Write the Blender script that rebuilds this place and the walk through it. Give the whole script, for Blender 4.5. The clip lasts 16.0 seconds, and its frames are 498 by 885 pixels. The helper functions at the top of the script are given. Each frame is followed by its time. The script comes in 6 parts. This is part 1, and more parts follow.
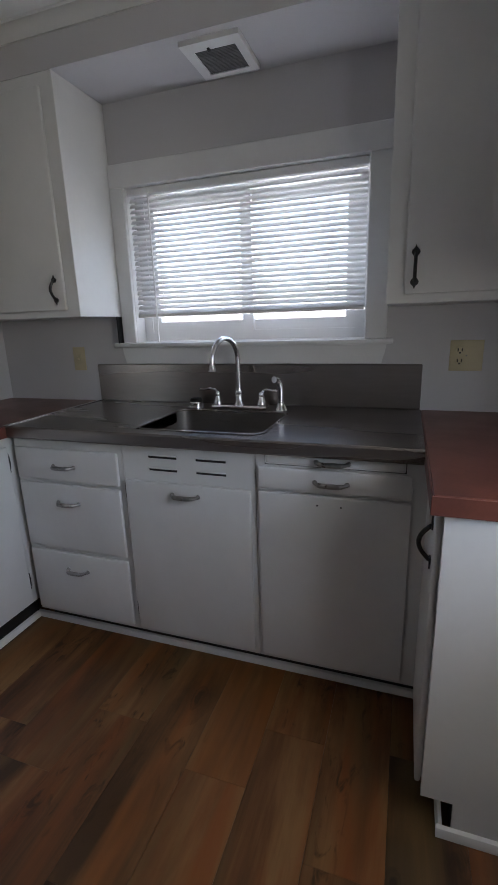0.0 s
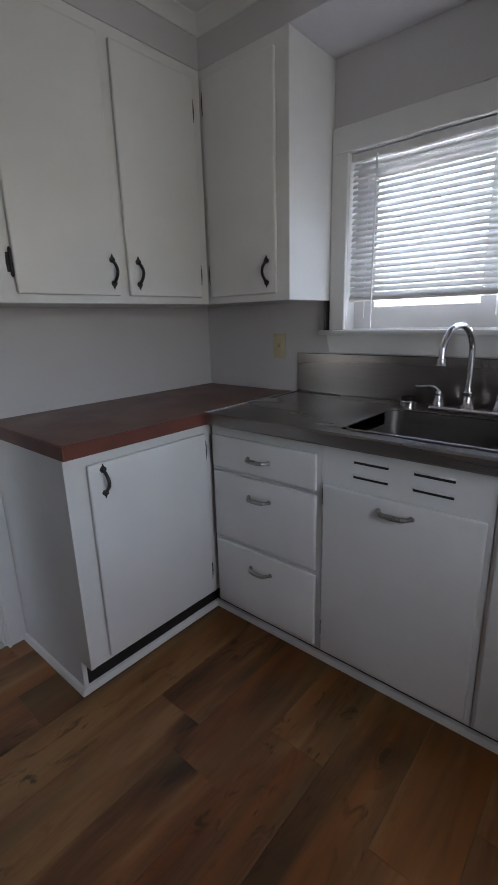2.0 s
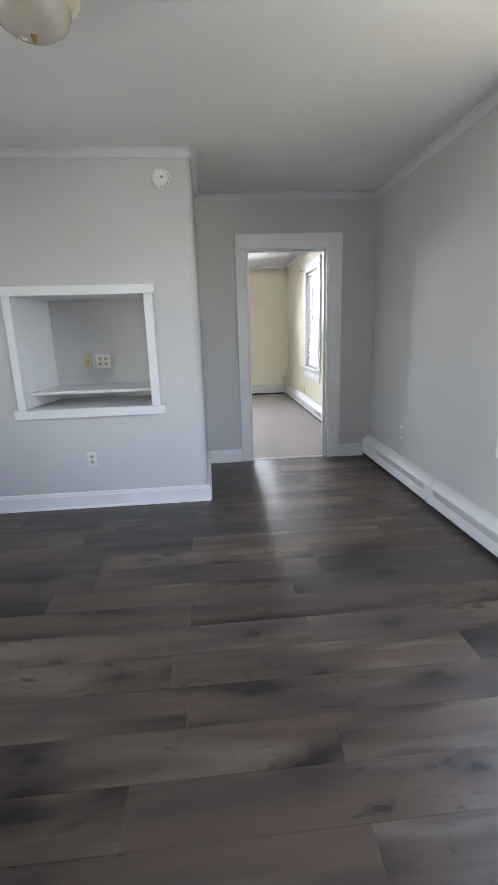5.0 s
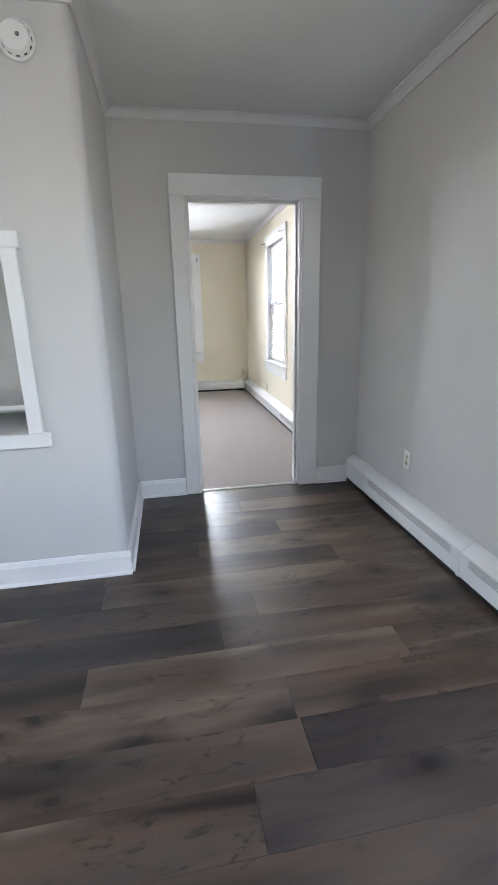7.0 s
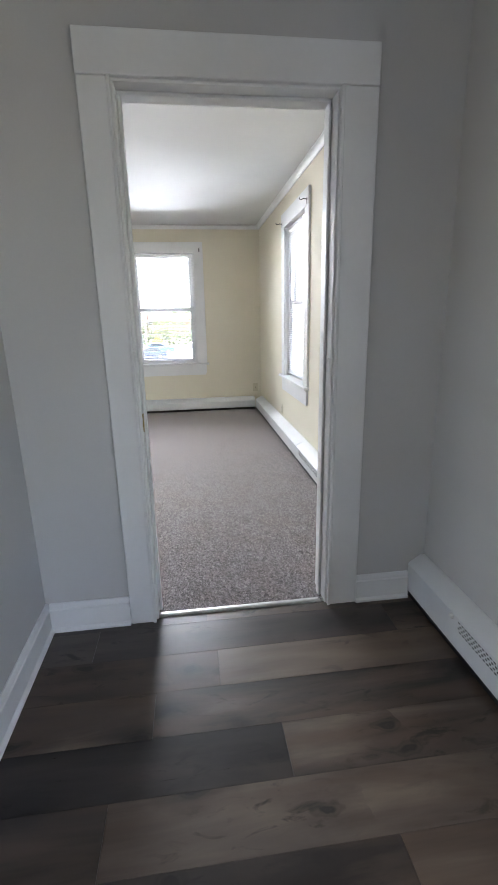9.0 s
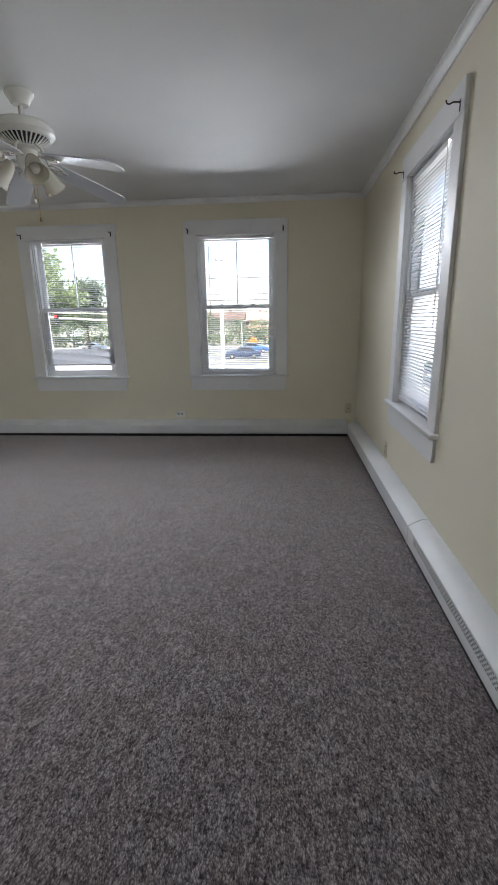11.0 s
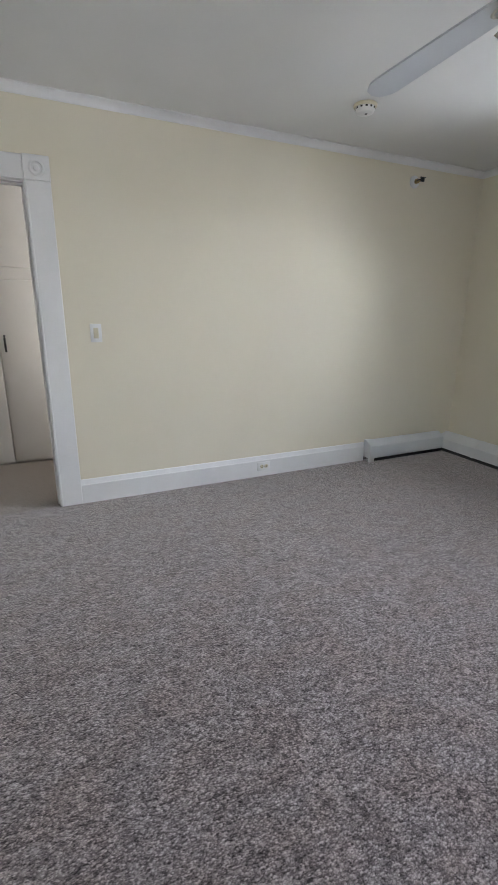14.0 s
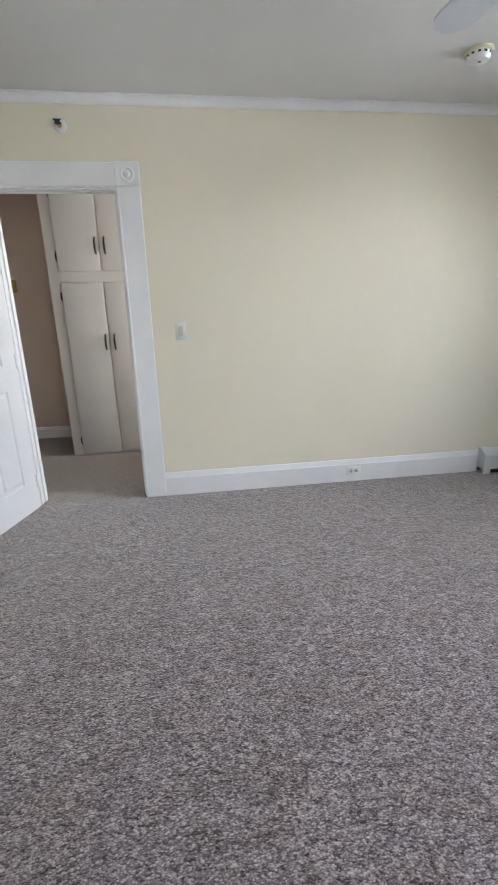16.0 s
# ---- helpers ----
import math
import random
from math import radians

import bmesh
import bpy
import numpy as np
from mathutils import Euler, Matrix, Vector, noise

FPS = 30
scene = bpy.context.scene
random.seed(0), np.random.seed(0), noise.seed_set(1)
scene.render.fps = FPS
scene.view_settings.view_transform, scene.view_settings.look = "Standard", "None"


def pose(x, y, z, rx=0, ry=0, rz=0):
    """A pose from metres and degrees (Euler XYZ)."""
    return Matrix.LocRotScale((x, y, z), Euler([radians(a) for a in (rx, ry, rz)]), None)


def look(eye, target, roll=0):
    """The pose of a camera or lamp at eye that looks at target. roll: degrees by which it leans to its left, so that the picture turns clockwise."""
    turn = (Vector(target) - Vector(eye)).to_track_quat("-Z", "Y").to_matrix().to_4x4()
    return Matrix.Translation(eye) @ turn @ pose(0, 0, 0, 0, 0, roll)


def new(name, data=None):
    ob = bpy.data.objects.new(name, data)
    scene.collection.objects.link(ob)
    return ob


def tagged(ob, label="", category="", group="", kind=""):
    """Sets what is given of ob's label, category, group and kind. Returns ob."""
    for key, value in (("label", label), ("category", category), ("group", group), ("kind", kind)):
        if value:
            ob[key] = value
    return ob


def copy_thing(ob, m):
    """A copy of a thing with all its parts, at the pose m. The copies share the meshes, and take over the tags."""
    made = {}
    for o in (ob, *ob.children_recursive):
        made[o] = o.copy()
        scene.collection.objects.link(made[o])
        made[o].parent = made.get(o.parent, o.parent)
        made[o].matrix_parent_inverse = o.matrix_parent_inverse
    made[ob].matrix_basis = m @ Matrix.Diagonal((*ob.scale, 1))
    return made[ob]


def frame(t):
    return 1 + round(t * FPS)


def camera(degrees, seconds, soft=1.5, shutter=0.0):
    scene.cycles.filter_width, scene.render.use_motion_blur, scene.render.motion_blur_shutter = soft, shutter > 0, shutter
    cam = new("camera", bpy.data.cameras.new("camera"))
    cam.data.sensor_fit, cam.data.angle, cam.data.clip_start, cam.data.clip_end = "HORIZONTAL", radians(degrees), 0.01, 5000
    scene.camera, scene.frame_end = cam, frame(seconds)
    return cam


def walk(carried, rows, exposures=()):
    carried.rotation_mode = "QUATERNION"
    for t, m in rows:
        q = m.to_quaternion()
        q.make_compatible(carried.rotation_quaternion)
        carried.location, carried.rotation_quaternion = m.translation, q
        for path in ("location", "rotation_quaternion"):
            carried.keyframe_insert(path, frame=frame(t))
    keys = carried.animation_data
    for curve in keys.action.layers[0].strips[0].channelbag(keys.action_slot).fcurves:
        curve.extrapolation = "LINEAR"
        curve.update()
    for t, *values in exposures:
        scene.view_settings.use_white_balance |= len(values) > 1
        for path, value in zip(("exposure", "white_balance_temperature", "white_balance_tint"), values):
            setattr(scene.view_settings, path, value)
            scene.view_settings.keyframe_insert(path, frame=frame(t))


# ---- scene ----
cam = camera(57.9, 16.0, soft=1.3, shutter=0.07)
PATH = [
    (0, (0.0, 0.305, 1.289), (1.824, 0.942, 0.774), -1.8),
    (0.5, (0.003, 0.28, 1.285), (1.859, 0.815, 0.766), -2.1),
    (1, (-0.005, 0.327, 1.278), (1.802, 1.007, 0.758), -2.1),
    (1.5, (0.044, 0.425, 1.266), (1.716, 1.389, 0.741), -1.8),
    (2, (0.143, 0.537, 1.268), (1.598, 1.803, 0.738), -1.6),
    (2.5, (0.163, 0.764, 1.271), (1.301, 2.321, 0.74), -1.4),
    (3, (0.171, 1.004, 1.265), (0.942, 2.775, 0.748), -1.6),
    (3.5, (0.268, 1.262, 1.27), (0.712, 3.144, 0.761), -1.5),
    (4, (0.302, 1.501, 1.268), (0.532, 3.425, 0.774), -1.6),
    (4.2, (0.298, 1.621, 1.274), (0.462, 3.554, 0.788), -1.7),
    (6.3, (0.417, 2.81, 1.302), (0.577, 4.733, 0.775), -1.9),
    (6.5, (0.451, 2.941, 1.298), (0.66, 4.857, 0.762), -1.5),
    (7, (0.521, 3.279, 1.271), (0.85, 5.175, 0.724), -1.3),
    (7.5, (0.625, 3.61, 1.254), (0.999, 5.496, 0.702), -1.3),
    (8, (0.773, 3.948, 1.263), (1.129, 5.837, 0.711), -1.3),
    (8.2, (0.815, 4.092, 1.262), (1.141, 5.987, 0.712), -1.5),
    (10.3, (1.056, 5.741, 1.224), (1.132, 7.676, 0.72), -0.8),
    (10.5, (1.101, 5.885, 1.244), (1.123, 7.818, 0.729), -1.2),
    (11, (1.122, 6.189, 1.243), (0.963, 8.113, 0.721), -1.0),
    (11.5, (1.061, 6.488, 1.253), (0.673, 8.371, 0.701), -0.9),
    (12, (1.008, 6.731, 1.225), (0.414, 8.553, 0.653), -0.6),
    (12.5, (0.922, 6.996, 1.227), (0.047, 8.696, 0.638), -0.5),
    (13, (0.818, 7.232, 1.24), (-0.394, 8.709, 0.649), -0.4),
    (13.5, (0.769, 7.429, 1.273), (-0.744, 8.606, 0.702), 0.2),
    (14, (0.602, 7.556, 1.292), (-1.139, 8.364, 0.731), 0.6),
    (14.5, (0.533, 7.734, 1.298), (-1.356, 8.069, 0.732), 0.8),
    (15, (0.535, 7.841, 1.319), (-1.378, 7.76, 0.739), 0.5),
    (15.5, (0.539, 7.864, 1.298), (-1.354, 7.603, 0.709), -0.8),
    (16, (0.561, 7.929, 1.3), (-1.334, 8.181, 0.714), -1.6),
]
walk(cam, [(t, look(eye, aim, roll)) for t, eye, aim, roll in PATH],
     exposures=[(0.0, 2.55), (1.0, 2.55), (2.0, 2.5), (2.5, 3.1), (3.0, 3.25), (4.2, 3.4), (6.4, 3.68), (8.2, 3.7), (9.2, 3.2), (10.4, 2.15), (12.5, 2.0), (13.5, 2.15), (14.5, 2.45), (15.3, 2.48), (16.0, 2.6)])

# ---- sky and sun ----
world = bpy.data.worlds.new("daylight")
scene.world = world
world.use_nodes = True
wn = world.node_tree.nodes
sky = wn.new("ShaderNodeTexSky")
sky.sky_type = "NISHITA"
sky.sun_disc = False
sky.sun_elevation = radians(62)
sky.sun_rotation = radians(180)
sky.air_density = 1.0
sky.dust_density = 2.0
wn["Background"].inputs["Strength"].default_value = 0.15
world.node_tree.links.new(sky.outputs["Color"], wn["Background"].inputs["Color"])
sun_data = bpy.data.lights.new("sun", "SUN")
sun_data.energy, sun_data.angle, sun_data.color = 4.5, radians(0.5), (1.0, 0.95, 0.87)
sun = new("sun", sun_data)
sun.matrix_world = look((0, -30, 56), (0, 0, 0))


def window_light(name, at, aim, width, height, watts, colour=(0.93, 0.985, 1.09), spread=180):
    """Sky or ground light that comes in at a window."""
    data = bpy.data.lights.new(name, "AREA")
    data.shape, data.size, data.size_y, data.energy, data.color = "RECTANGLE", width, height, watts, colour
    data.spread = radians(spread)
    ob = new(name, data)
    ob.matrix_world = look(at, aim)
    return ob


# daylight of the living room's windows: the sky at the head of each opening and above it
for wx, wy, ox, oy, k, g in ((-1.19, 11.183, 0, 1, 1.0, 1.0), (0.605, 11.183, 0, 1, 1.0, 1.0), (1.908, 9.035, 1, 0, 0.35, 0.6)):
    window_light("sky_light", (wx + ox * 0.004, wy + oy * 0.004, 2.078), (wx - ox * 3.5, wy - oy * 3.5, 0.6), 0.7, 0.045, 4.4 * k, spread=96)
    window_light("sky_light", (wx + ox * 0.8, wy + oy * 0.8, 2.75), (wx - ox * 2.0, wy - oy * 2.0, 0.7), 1.0, 0.95, 9.5 * g)
# light off the sunlit ground beyond those windows
window_light("ground_light", (-0.3, 22.0, -2.85), (-0.3, 11.2, 1.4), 9.0, 1.6, 620)
window_light("ground_light", (10.6, 9.03, -2.85), (1.9, 9.03, 1.4), 7.0, 1.6, 300)
# dining room, behind the walk: east window, and an opening added to the west
window_light("sky_light", (2.02, 3.5, 1.4), (0.0, 3.3, 0.5), 1.45, 1.4, 0.5, (1.02, 0.985, 0.99), spread=130)
# unseen west opening, added to brighten the east wall
window_light("sky_light", (-2.58, 3.6, 1.4), (1.5, 4.3, 0.6), 1.1, 1.4, 0.65, (1.02, 0.985, 0.99), spread=95)
# kitchen: over the sink, strip lamp at its stool, added opening behind the walk
window_light("sky_light", (2.6, 0.987, 2.45), (1.4, 0.987, 1.1), 1.1, 0.7, 1.0, (0.93, 0.985, 1.08))
window_light("ground_light", (2.35, 0.987, 0.75), (1.92, 0.987, 1.7), 1.1, 0.4, 8, (0.92, 0.98, 1.14))
# strip lamp added inside the window to brighten the soffit
window_light("ground_light", (1.912, 0.987, 1.228), (1.4, 0.987, 2.2), 0.95, 0.02, 0.2, (0.92, 0.98, 1.14), spread=150)
# lamp in the unseen south opening, added to light the south-facing fronts
window_light("sky_light", (0.5, -0.47, 1.35), (0.7, 2.0, 0.7), 0.8, 0.8, 1.15, (1.0, 0.985, 0.99))
# hall: lamp in an unseen opening, added to brighten it
window_light("sky_light", (-3.0, 8.66, 1.4), (-3.3, 7.0, 1.0), 0.6, 1.2, 3.4, (1.0, 0.98, 0.95))

# ---- materials ----
def mat(name, a, b=None, scale=3.0, rough=0.5, rough_var=0.1, metal=0.0, bump=0.0, bump_scale=200.0, stretch=(1, 1, 1), fine=0.06, coat=0.0, vary=0.0, trans=0.0):
    """A paint, metal or wood whose colour wanders between a and b at a large and a fine scale."""
    m = bpy.data.materials.new(name)
    m.use_nodes = True
    n, l = m.node_tree.nodes, m.node_tree.links
    p = n["Principled BSDF"]
    b = b or tuple(c * 0.9 for c in a)
    tc, mp = n.new("ShaderNodeTexCoord"), n.new("ShaderNodeMapping")
    mp.inputs["Scale"].default_value = stretch
    l.new(tc.outputs["Object"], mp.inputs["Vector"])
    big, small = n.new("ShaderNodeTexNoise"), n.new("ShaderNodeTexNoise")
    big.inputs["Scale"].default_value, big.inputs["Detail"].default_value = scale, 3
    small.inputs["Scale"].default_value, small.inputs["Detail"].default_value = bump_scale, 2
    for t in (big, small):
        l.new(mp.outputs["Vector"], t.inputs["Vector"])
    mix = n.new("ShaderNodeMix")
    mix.data_type = "RGBA"
    mix.inputs["A"].default_value, mix.inputs["B"].default_value = (*a, 1), (*b, 1)
    ramp = n.new("ShaderNodeMapRange")
    ramp.inputs["From Min"].default_value, ramp.inputs["From Max"].default_value = 0.35, 0.65
    l.new(big.outputs["Fac"], ramp.inputs["Value"])
    l.new(ramp.outputs["Result"], mix.inputs["Factor"])
    hsv = n.new("ShaderNodeHueSaturation")
    l.new(mix.outputs["Result"], hsv.inputs["Color"])
    val = n.new("ShaderNodeMapRange")
    val.inputs["To Min"].default_value, val.inputs["To Max"].default_value = 1 - fine, 1 + fine
    l.new(small.outputs["Fac"], val.inputs["Value"])
    if vary:
        info, mul = n.new("ShaderNodeObjectInfo"), n.new("ShaderNodeMath")
        shift = n.new("ShaderNodeMapRange")
        shift.inputs["To Min"].default_value, shift.inputs["To Max"].default_value = 1 - vary, 1 + vary
        l.new(info.outputs["Random"], shift.inputs["Value"])
        mul.operation = "MULTIPLY"
        l.new(val.outputs["Result"], mul.inputs[0])
        l.new(shift.outputs["Result"], mul.inputs[1])
        l.new(mul.outputs[0], hsv.inputs["Value"])
    else:
        l.new(val.outputs["Result"], hsv.inputs["Value"])
    l.new(hsv.outputs["Color"], p.inputs["Base Color"])
    rr = n.new("ShaderNodeMapRange")
    rr.inputs["To Min"].default_value, rr.inputs["To Max"].default_value = rough - rough_var, rough + rough_var
    l.new(big.outputs["Fac"], rr.inputs["Value"])
    l.new(rr.outputs["Result"], p.inputs["Roughness"])
    p.inputs["Metallic"].default_value = metal
    p.inputs["Coat Weight"].default_value = coat
    p.inputs["Transmission Weight"].default_value = trans
    if bump:
        bm_node = n.new("ShaderNodeBump")
        bm_node.inputs["Strength"].default_value, bm_node.inputs["Distance"].default_value = bump, 0.002
        l.new(small.outputs["Fac"], bm_node.inputs["Height"])
        l.new(bm_node.outputs["Normal"], p.inputs["Normal"])
    return m


def noise_at(n, l, vector, scale, detail=3, rough=0.5, distort=0.0):
    """Noise at a scale for each axis."""
    mp, t = n.new("ShaderNodeMapping"), n.new("ShaderNodeTexNoise")
    mp.inputs["Scale"].default_value = scale
    l.new(vector, mp.inputs["Vector"])
    l.new(mp.outputs[0], t.inputs["Vector"])
    t.inputs["Scale"].default_value, t.inputs["Detail"].default_value = 1.0, detail
    t.inputs["Roughness"].default_value, t.inputs["Distortion"].default_value = rough, distort
    return t.outputs["Fac"]


def ranged(n, l, value, lo, hi, a=0.0, b=1.0):
    """Take a value from the range lo..hi to a..b."""
    r = n.new("ShaderNodeMapRange")
    for key, v in (("From Min", lo), ("From Max", hi), ("To Min", a), ("To Max", b)):
        r.inputs[key].default_value = v
    l.new(value, r.inputs["Value"])
    return r.outputs["Result"]


def summed(n, l, *values):
    total = values[0]
    for v in values[1:]:
        m = n.new("ShaderNodeMath")
        l.new(total, m.inputs[0])
        l.new(v, m.inputs[1])
        total = m.outputs[0]
    return total


def mixed(n, l, factor, a, b, blend="MIX"):
    m = n.new("ShaderNodeMix")
    m.data_type, m.blend_type = "RGBA", blend
    l.new(factor, m.inputs["Factor"])
    for key, v in (("A", a), ("B", b)):
        if isinstance(v, tuple):
            m.inputs[key].default_value = (*v, 1)
        else:
            l.new(v, m.inputs[key])
    return m.outputs["Result"]


def plank_mat(name, dark, mid, light, streak, cool, rough, grain_amount, tone_amount, knots=0.4):
    """Printed wood planks: soft figure and grain along x, coloured streaks, knots, and a tone for each plank."""
    m = bpy.data.materials.new(name)
    m.use_nodes = True
    n, l = m.node_tree.nodes, m.node_tree.links
    p = n["Principled BSDF"]
    tc, info = n.new("ShaderNodeTexCoord"), n.new("ShaderNodeObjectInfo")
    off, add = n.new("ShaderNodeVectorMath"), n.new("ShaderNodeVectorMath")
    off.operation = "SCALE"
    off.inputs[0].default_value = (37.0, 91.0, 17.0)
    l.new(info.outputs["Random"], off.inputs["Scale"])
    l.new(tc.outputs["Object"], add.inputs[0])
    l.new(off.outputs[0], add.inputs[1])
    at = add.outputs[0]
    figure = noise_at(n, l, at, (1.1, 6.5, 1), 5, 0.58, 0.7)
    grain = noise_at(n, l, at, (6.0, 120.0, 1), 5, 0.65, 0.3)
    drift = noise_at(n, l, at, (0.9, 4.0, 2), 2, 0.5, 0.3)
    # knots: one in about half of the cells, with an uneven edge, rings, and grain that darkens round it
    wob, cells = n.new("ShaderNodeVectorMath"), n.new("ShaderNodeTexVoronoi")
    cells.voronoi_dimensions = "2D"
    warp = n.new("ShaderNodeTexNoise")
    warp.inputs["Scale"].default_value, warp.inputs["Detail"].default_value = 14.0, 4
    l.new(at, warp.inputs["Vector"])
    wob.operation = "MULTIPLY_ADD"
    wob.inputs[1].default_value = (0.075, 0.05, 0.0)
    l.new(warp.outputs["Color"], wob.inputs[0])
    l.new(at, wob.inputs[2])
    squash = n.new("ShaderNodeMapping")
    squash.inputs["Scale"].default_value = (2.5, 5.2, 0.0)
    l.new(wob.outputs[0], squash.inputs["Vector"])
    cells.inputs["Scale"].default_value = 1.0
    l.new(squash.outputs[0], cells.inputs["Vector"])
    pick = n.new("ShaderNodeSeparateColor")
    l.new(cells.outputs["Color"], pick.inputs["Color"])
    chosen = ranged(n, l, pick.outputs["Red"], 0.95 - knots, 1.1 - knots)

    def times(a, b):
        m2 = n.new("ShaderNodeMath")
        m2.operation = "MULTIPLY"
        l.new(a, m2.inputs[0])
        l.new(b, m2.inputs[1])
        return m2.outputs[0]

    d = cells.outputs["Distance"]
    halo = times(ranged(n, l, d, 0.05, 0.4, -0.26, 0.0), chosen)
    level = summed(n, l, figure, ranged(n, l, info.outputs["Random"], 0, 1, -tone_amount, tone_amount), ranged(n, l, grain, 0, 1, -grain_amount, grain_amount), ranged(n, l, drift, 0.28, 0.72, -0.2, 0.2), halo)
    ramp = n.new("ShaderNodeValToRGB")
    e = ramp.color_ramp.elements
    e[0].position, e[0].color = 0.26, (*dark, 1)
    e[1].position, e[1].color = 0.70, (*light, 1)
    e.new(0.48).color = (*mid, 1)
    l.new(level, ramp.inputs["Fac"])
    col = ramp.outputs["Color"]
    col = mixed(n, l, ranged(n, l, noise_at(n, l, at, (0.8, 8.0, 3), 3, 0.5, 0.4), 0.47, 0.66, 0.0, 0.75), col, streak)
    col = mixed(n, l, ranged(n, l, noise_at(n, l, at, (0.9, 7.0, 9), 3, 0.5, 0.4), 0.5, 0.68, 0.0, 0.6), col, cool)
    rings = n.new("ShaderNodeMath")
    rings.operation = "SINE"
    l.new(ranged(n, l, d, 0, 1, 0, 95), rings.inputs[0])
    core = times(ranged(n, l, summed(n, l, d, ranged(n, l, rings.outputs[0], -1, 1, -0.02, 0.02)), 0.03, 0.14, 0.85, 0.0), chosen)
    col = mixed(n, l, core, col, tuple(c * 0.42 for c in dark))
    fleck = times(ranged(n, l, noise_at(n, l, at, (9.0, 24.0, 5), 4, 0.6, 0.9), 0.56, 0.68, 0.0, 0.8), ranged(n, l, noise_at(n, l, at, (1.8, 4.0, 7), 1, 0.5), 0.48, 0.6))
    col = mixed(n, l, fleck, col, tuple(c * 0.5 for c in dark))
    l.new(col, p.inputs["Base Color"])
    l.new(ranged(n, l, grain, 0, 1, rough - 0.08, rough + 0.1), p.inputs["Roughness"])
    b = n.new("ShaderNodeBump")
    b.inputs["Strength"].default_value, b.inputs["Distance"].default_value = 0.12, 0.001
    l.new(grain, b.inputs["Height"])
    l.new(b.outputs["Normal"], p.inputs["Normal"])
    return m


def carpet_mat(name, dark, mid, light, warm, loop=215.0):
    """Loop-pile carpet: rows of small loops, each of its own yarn tone, flecked in short streaks, with faint hues."""
    m = bpy.data.materials.new(name)
    m.use_nodes = True
    n, l = m.node_tree.nodes, m.node_tree.links
    p = n["Principled BSDF"]
    tc, mp = n.new("ShaderNodeTexCoord"), n.new("ShaderNodeMapping")
    mp.inputs["Scale"].default_value = (loop, loop * 0.62, loop)
    l.new(tc.outputs["Object"], mp.inputs["Vector"])
    cells = n.new("ShaderNodeTexVoronoi")
    cells.inputs["Scale"].default_value, cells.inputs["Randomness"].default_value = 1.0, 0.9
    l.new(mp.outputs[0], cells.inputs["Vector"])
    sep = n.new("ShaderNodeSeparateColor")
    l.new(cells.outputs["Color"], sep.inputs["Color"])
    place = tc.outputs["Object"]
    streaks = noise_at(n, l, place, (185, 98, 1), 4, 0.7, 1.2)
    clumps = noise_at(n, l, place, (66, 31, 1), 3, 0.6, 1.0)
    blots = noise_at(n, l, place, (15, 7, 1), 3, 0.55, 0.4)
    level = summed(n, l, ranged(n, l, sep.outputs["Red"], 0, 1, -0.13, 0.13), ranged(n, l, streaks, 0.25, 0.75, 0.16, 0.84), ranged(n, l, clumps, 0.3, 0.7, -0.17, 0.17), ranged(n, l, blots, 0.3, 0.7, -0.035, 0.035))
    ramp = n.new("ShaderNodeValToRGB")
    e = ramp.color_ramp.elements
    e[0].position, e[0].color = 0.22, (*dark, 1)
    e[1].position, e[1].color = 0.76, (*light, 1)
    e.new(0.5).color = (*mid, 1)
    l.new(level, ramp.inputs["Fac"])
    col = mixed(n, l, ranged(n, l, noise_at(n, l, place, (7, 5, 1), 2, 0.5), 0.42, 0.62, 0.0, 0.7), ramp.outputs["Color"], warm, "MULTIPLY")
    gap = ranged(n, l, cells.outputs["Distance"], 0.4, 0.85, 0.0, 0.5)
    col = mixed(n, l, gap, col, tuple(c * 0.6 for c in dark))
    l.new(col, p.inputs["Base Color"])
    p.inputs["Roughness"].default_value = 0.95
    p.inputs["Specular IOR Level"].default_value = 0.1
    p.inputs["Sheen Weight"].default_value, p.inputs["Sheen Roughness"].default_value = 0.7, 0.4
    p.inputs["Sheen Tint"].default_value = (1.0, 0.93, 0.88, 1)
    b = n.new("ShaderNodeBump")
    b.inputs["Strength"].default_value, b.inputs["Distance"].default_value = 0.7, 0.004
    b.invert = True
    l.new(cells.outputs["Distance"], b.inputs["Height"])
    l.new(b.outputs["Normal"], p.inputs["Normal"])
    return m


def glass_mat(name, tint=(1, 1, 1), gloss=0.06):
    m = bpy.data.materials.new(name)
    m.use_nodes = True
    n, l = m.node_tree.nodes, m.node_tree.links
    clear, shine, mix = n.new("ShaderNodeBsdfTransparent"), n.new("ShaderNodeBsdfGlossy"), n.new("ShaderNodeMixShader")
    clear.inputs["Color"].default_value = (*tint, 1)
    shine.inputs["Roughness"].default_value = 0.02
    mix.inputs["Fac"].default_value = gloss
    l.new(clear.outputs[0], mix.inputs[1])
    l.new(shine.outputs[0], mix.inputs[2])
    l.new(mix.outputs[0], n["Material Output"].inputs["Surface"])
    return m


TRIM = mat("white_trim_paint", (0.76, 0.76, 0.76), (0.70, 0.70, 0.70), 2.0, 0.48, 0.08, bump=0.025, bump_scale=60, fine=0.02)
CAB = mat("white_cabinet_paint", (0.72, 0.72, 0.71), (0.66, 0.66, 0.65), 2.5, 0.4, 0.1, bump=0.08, bump_scale=45, fine=0.02)
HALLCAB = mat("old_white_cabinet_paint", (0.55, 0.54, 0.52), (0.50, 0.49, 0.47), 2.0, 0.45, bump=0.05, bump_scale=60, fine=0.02)
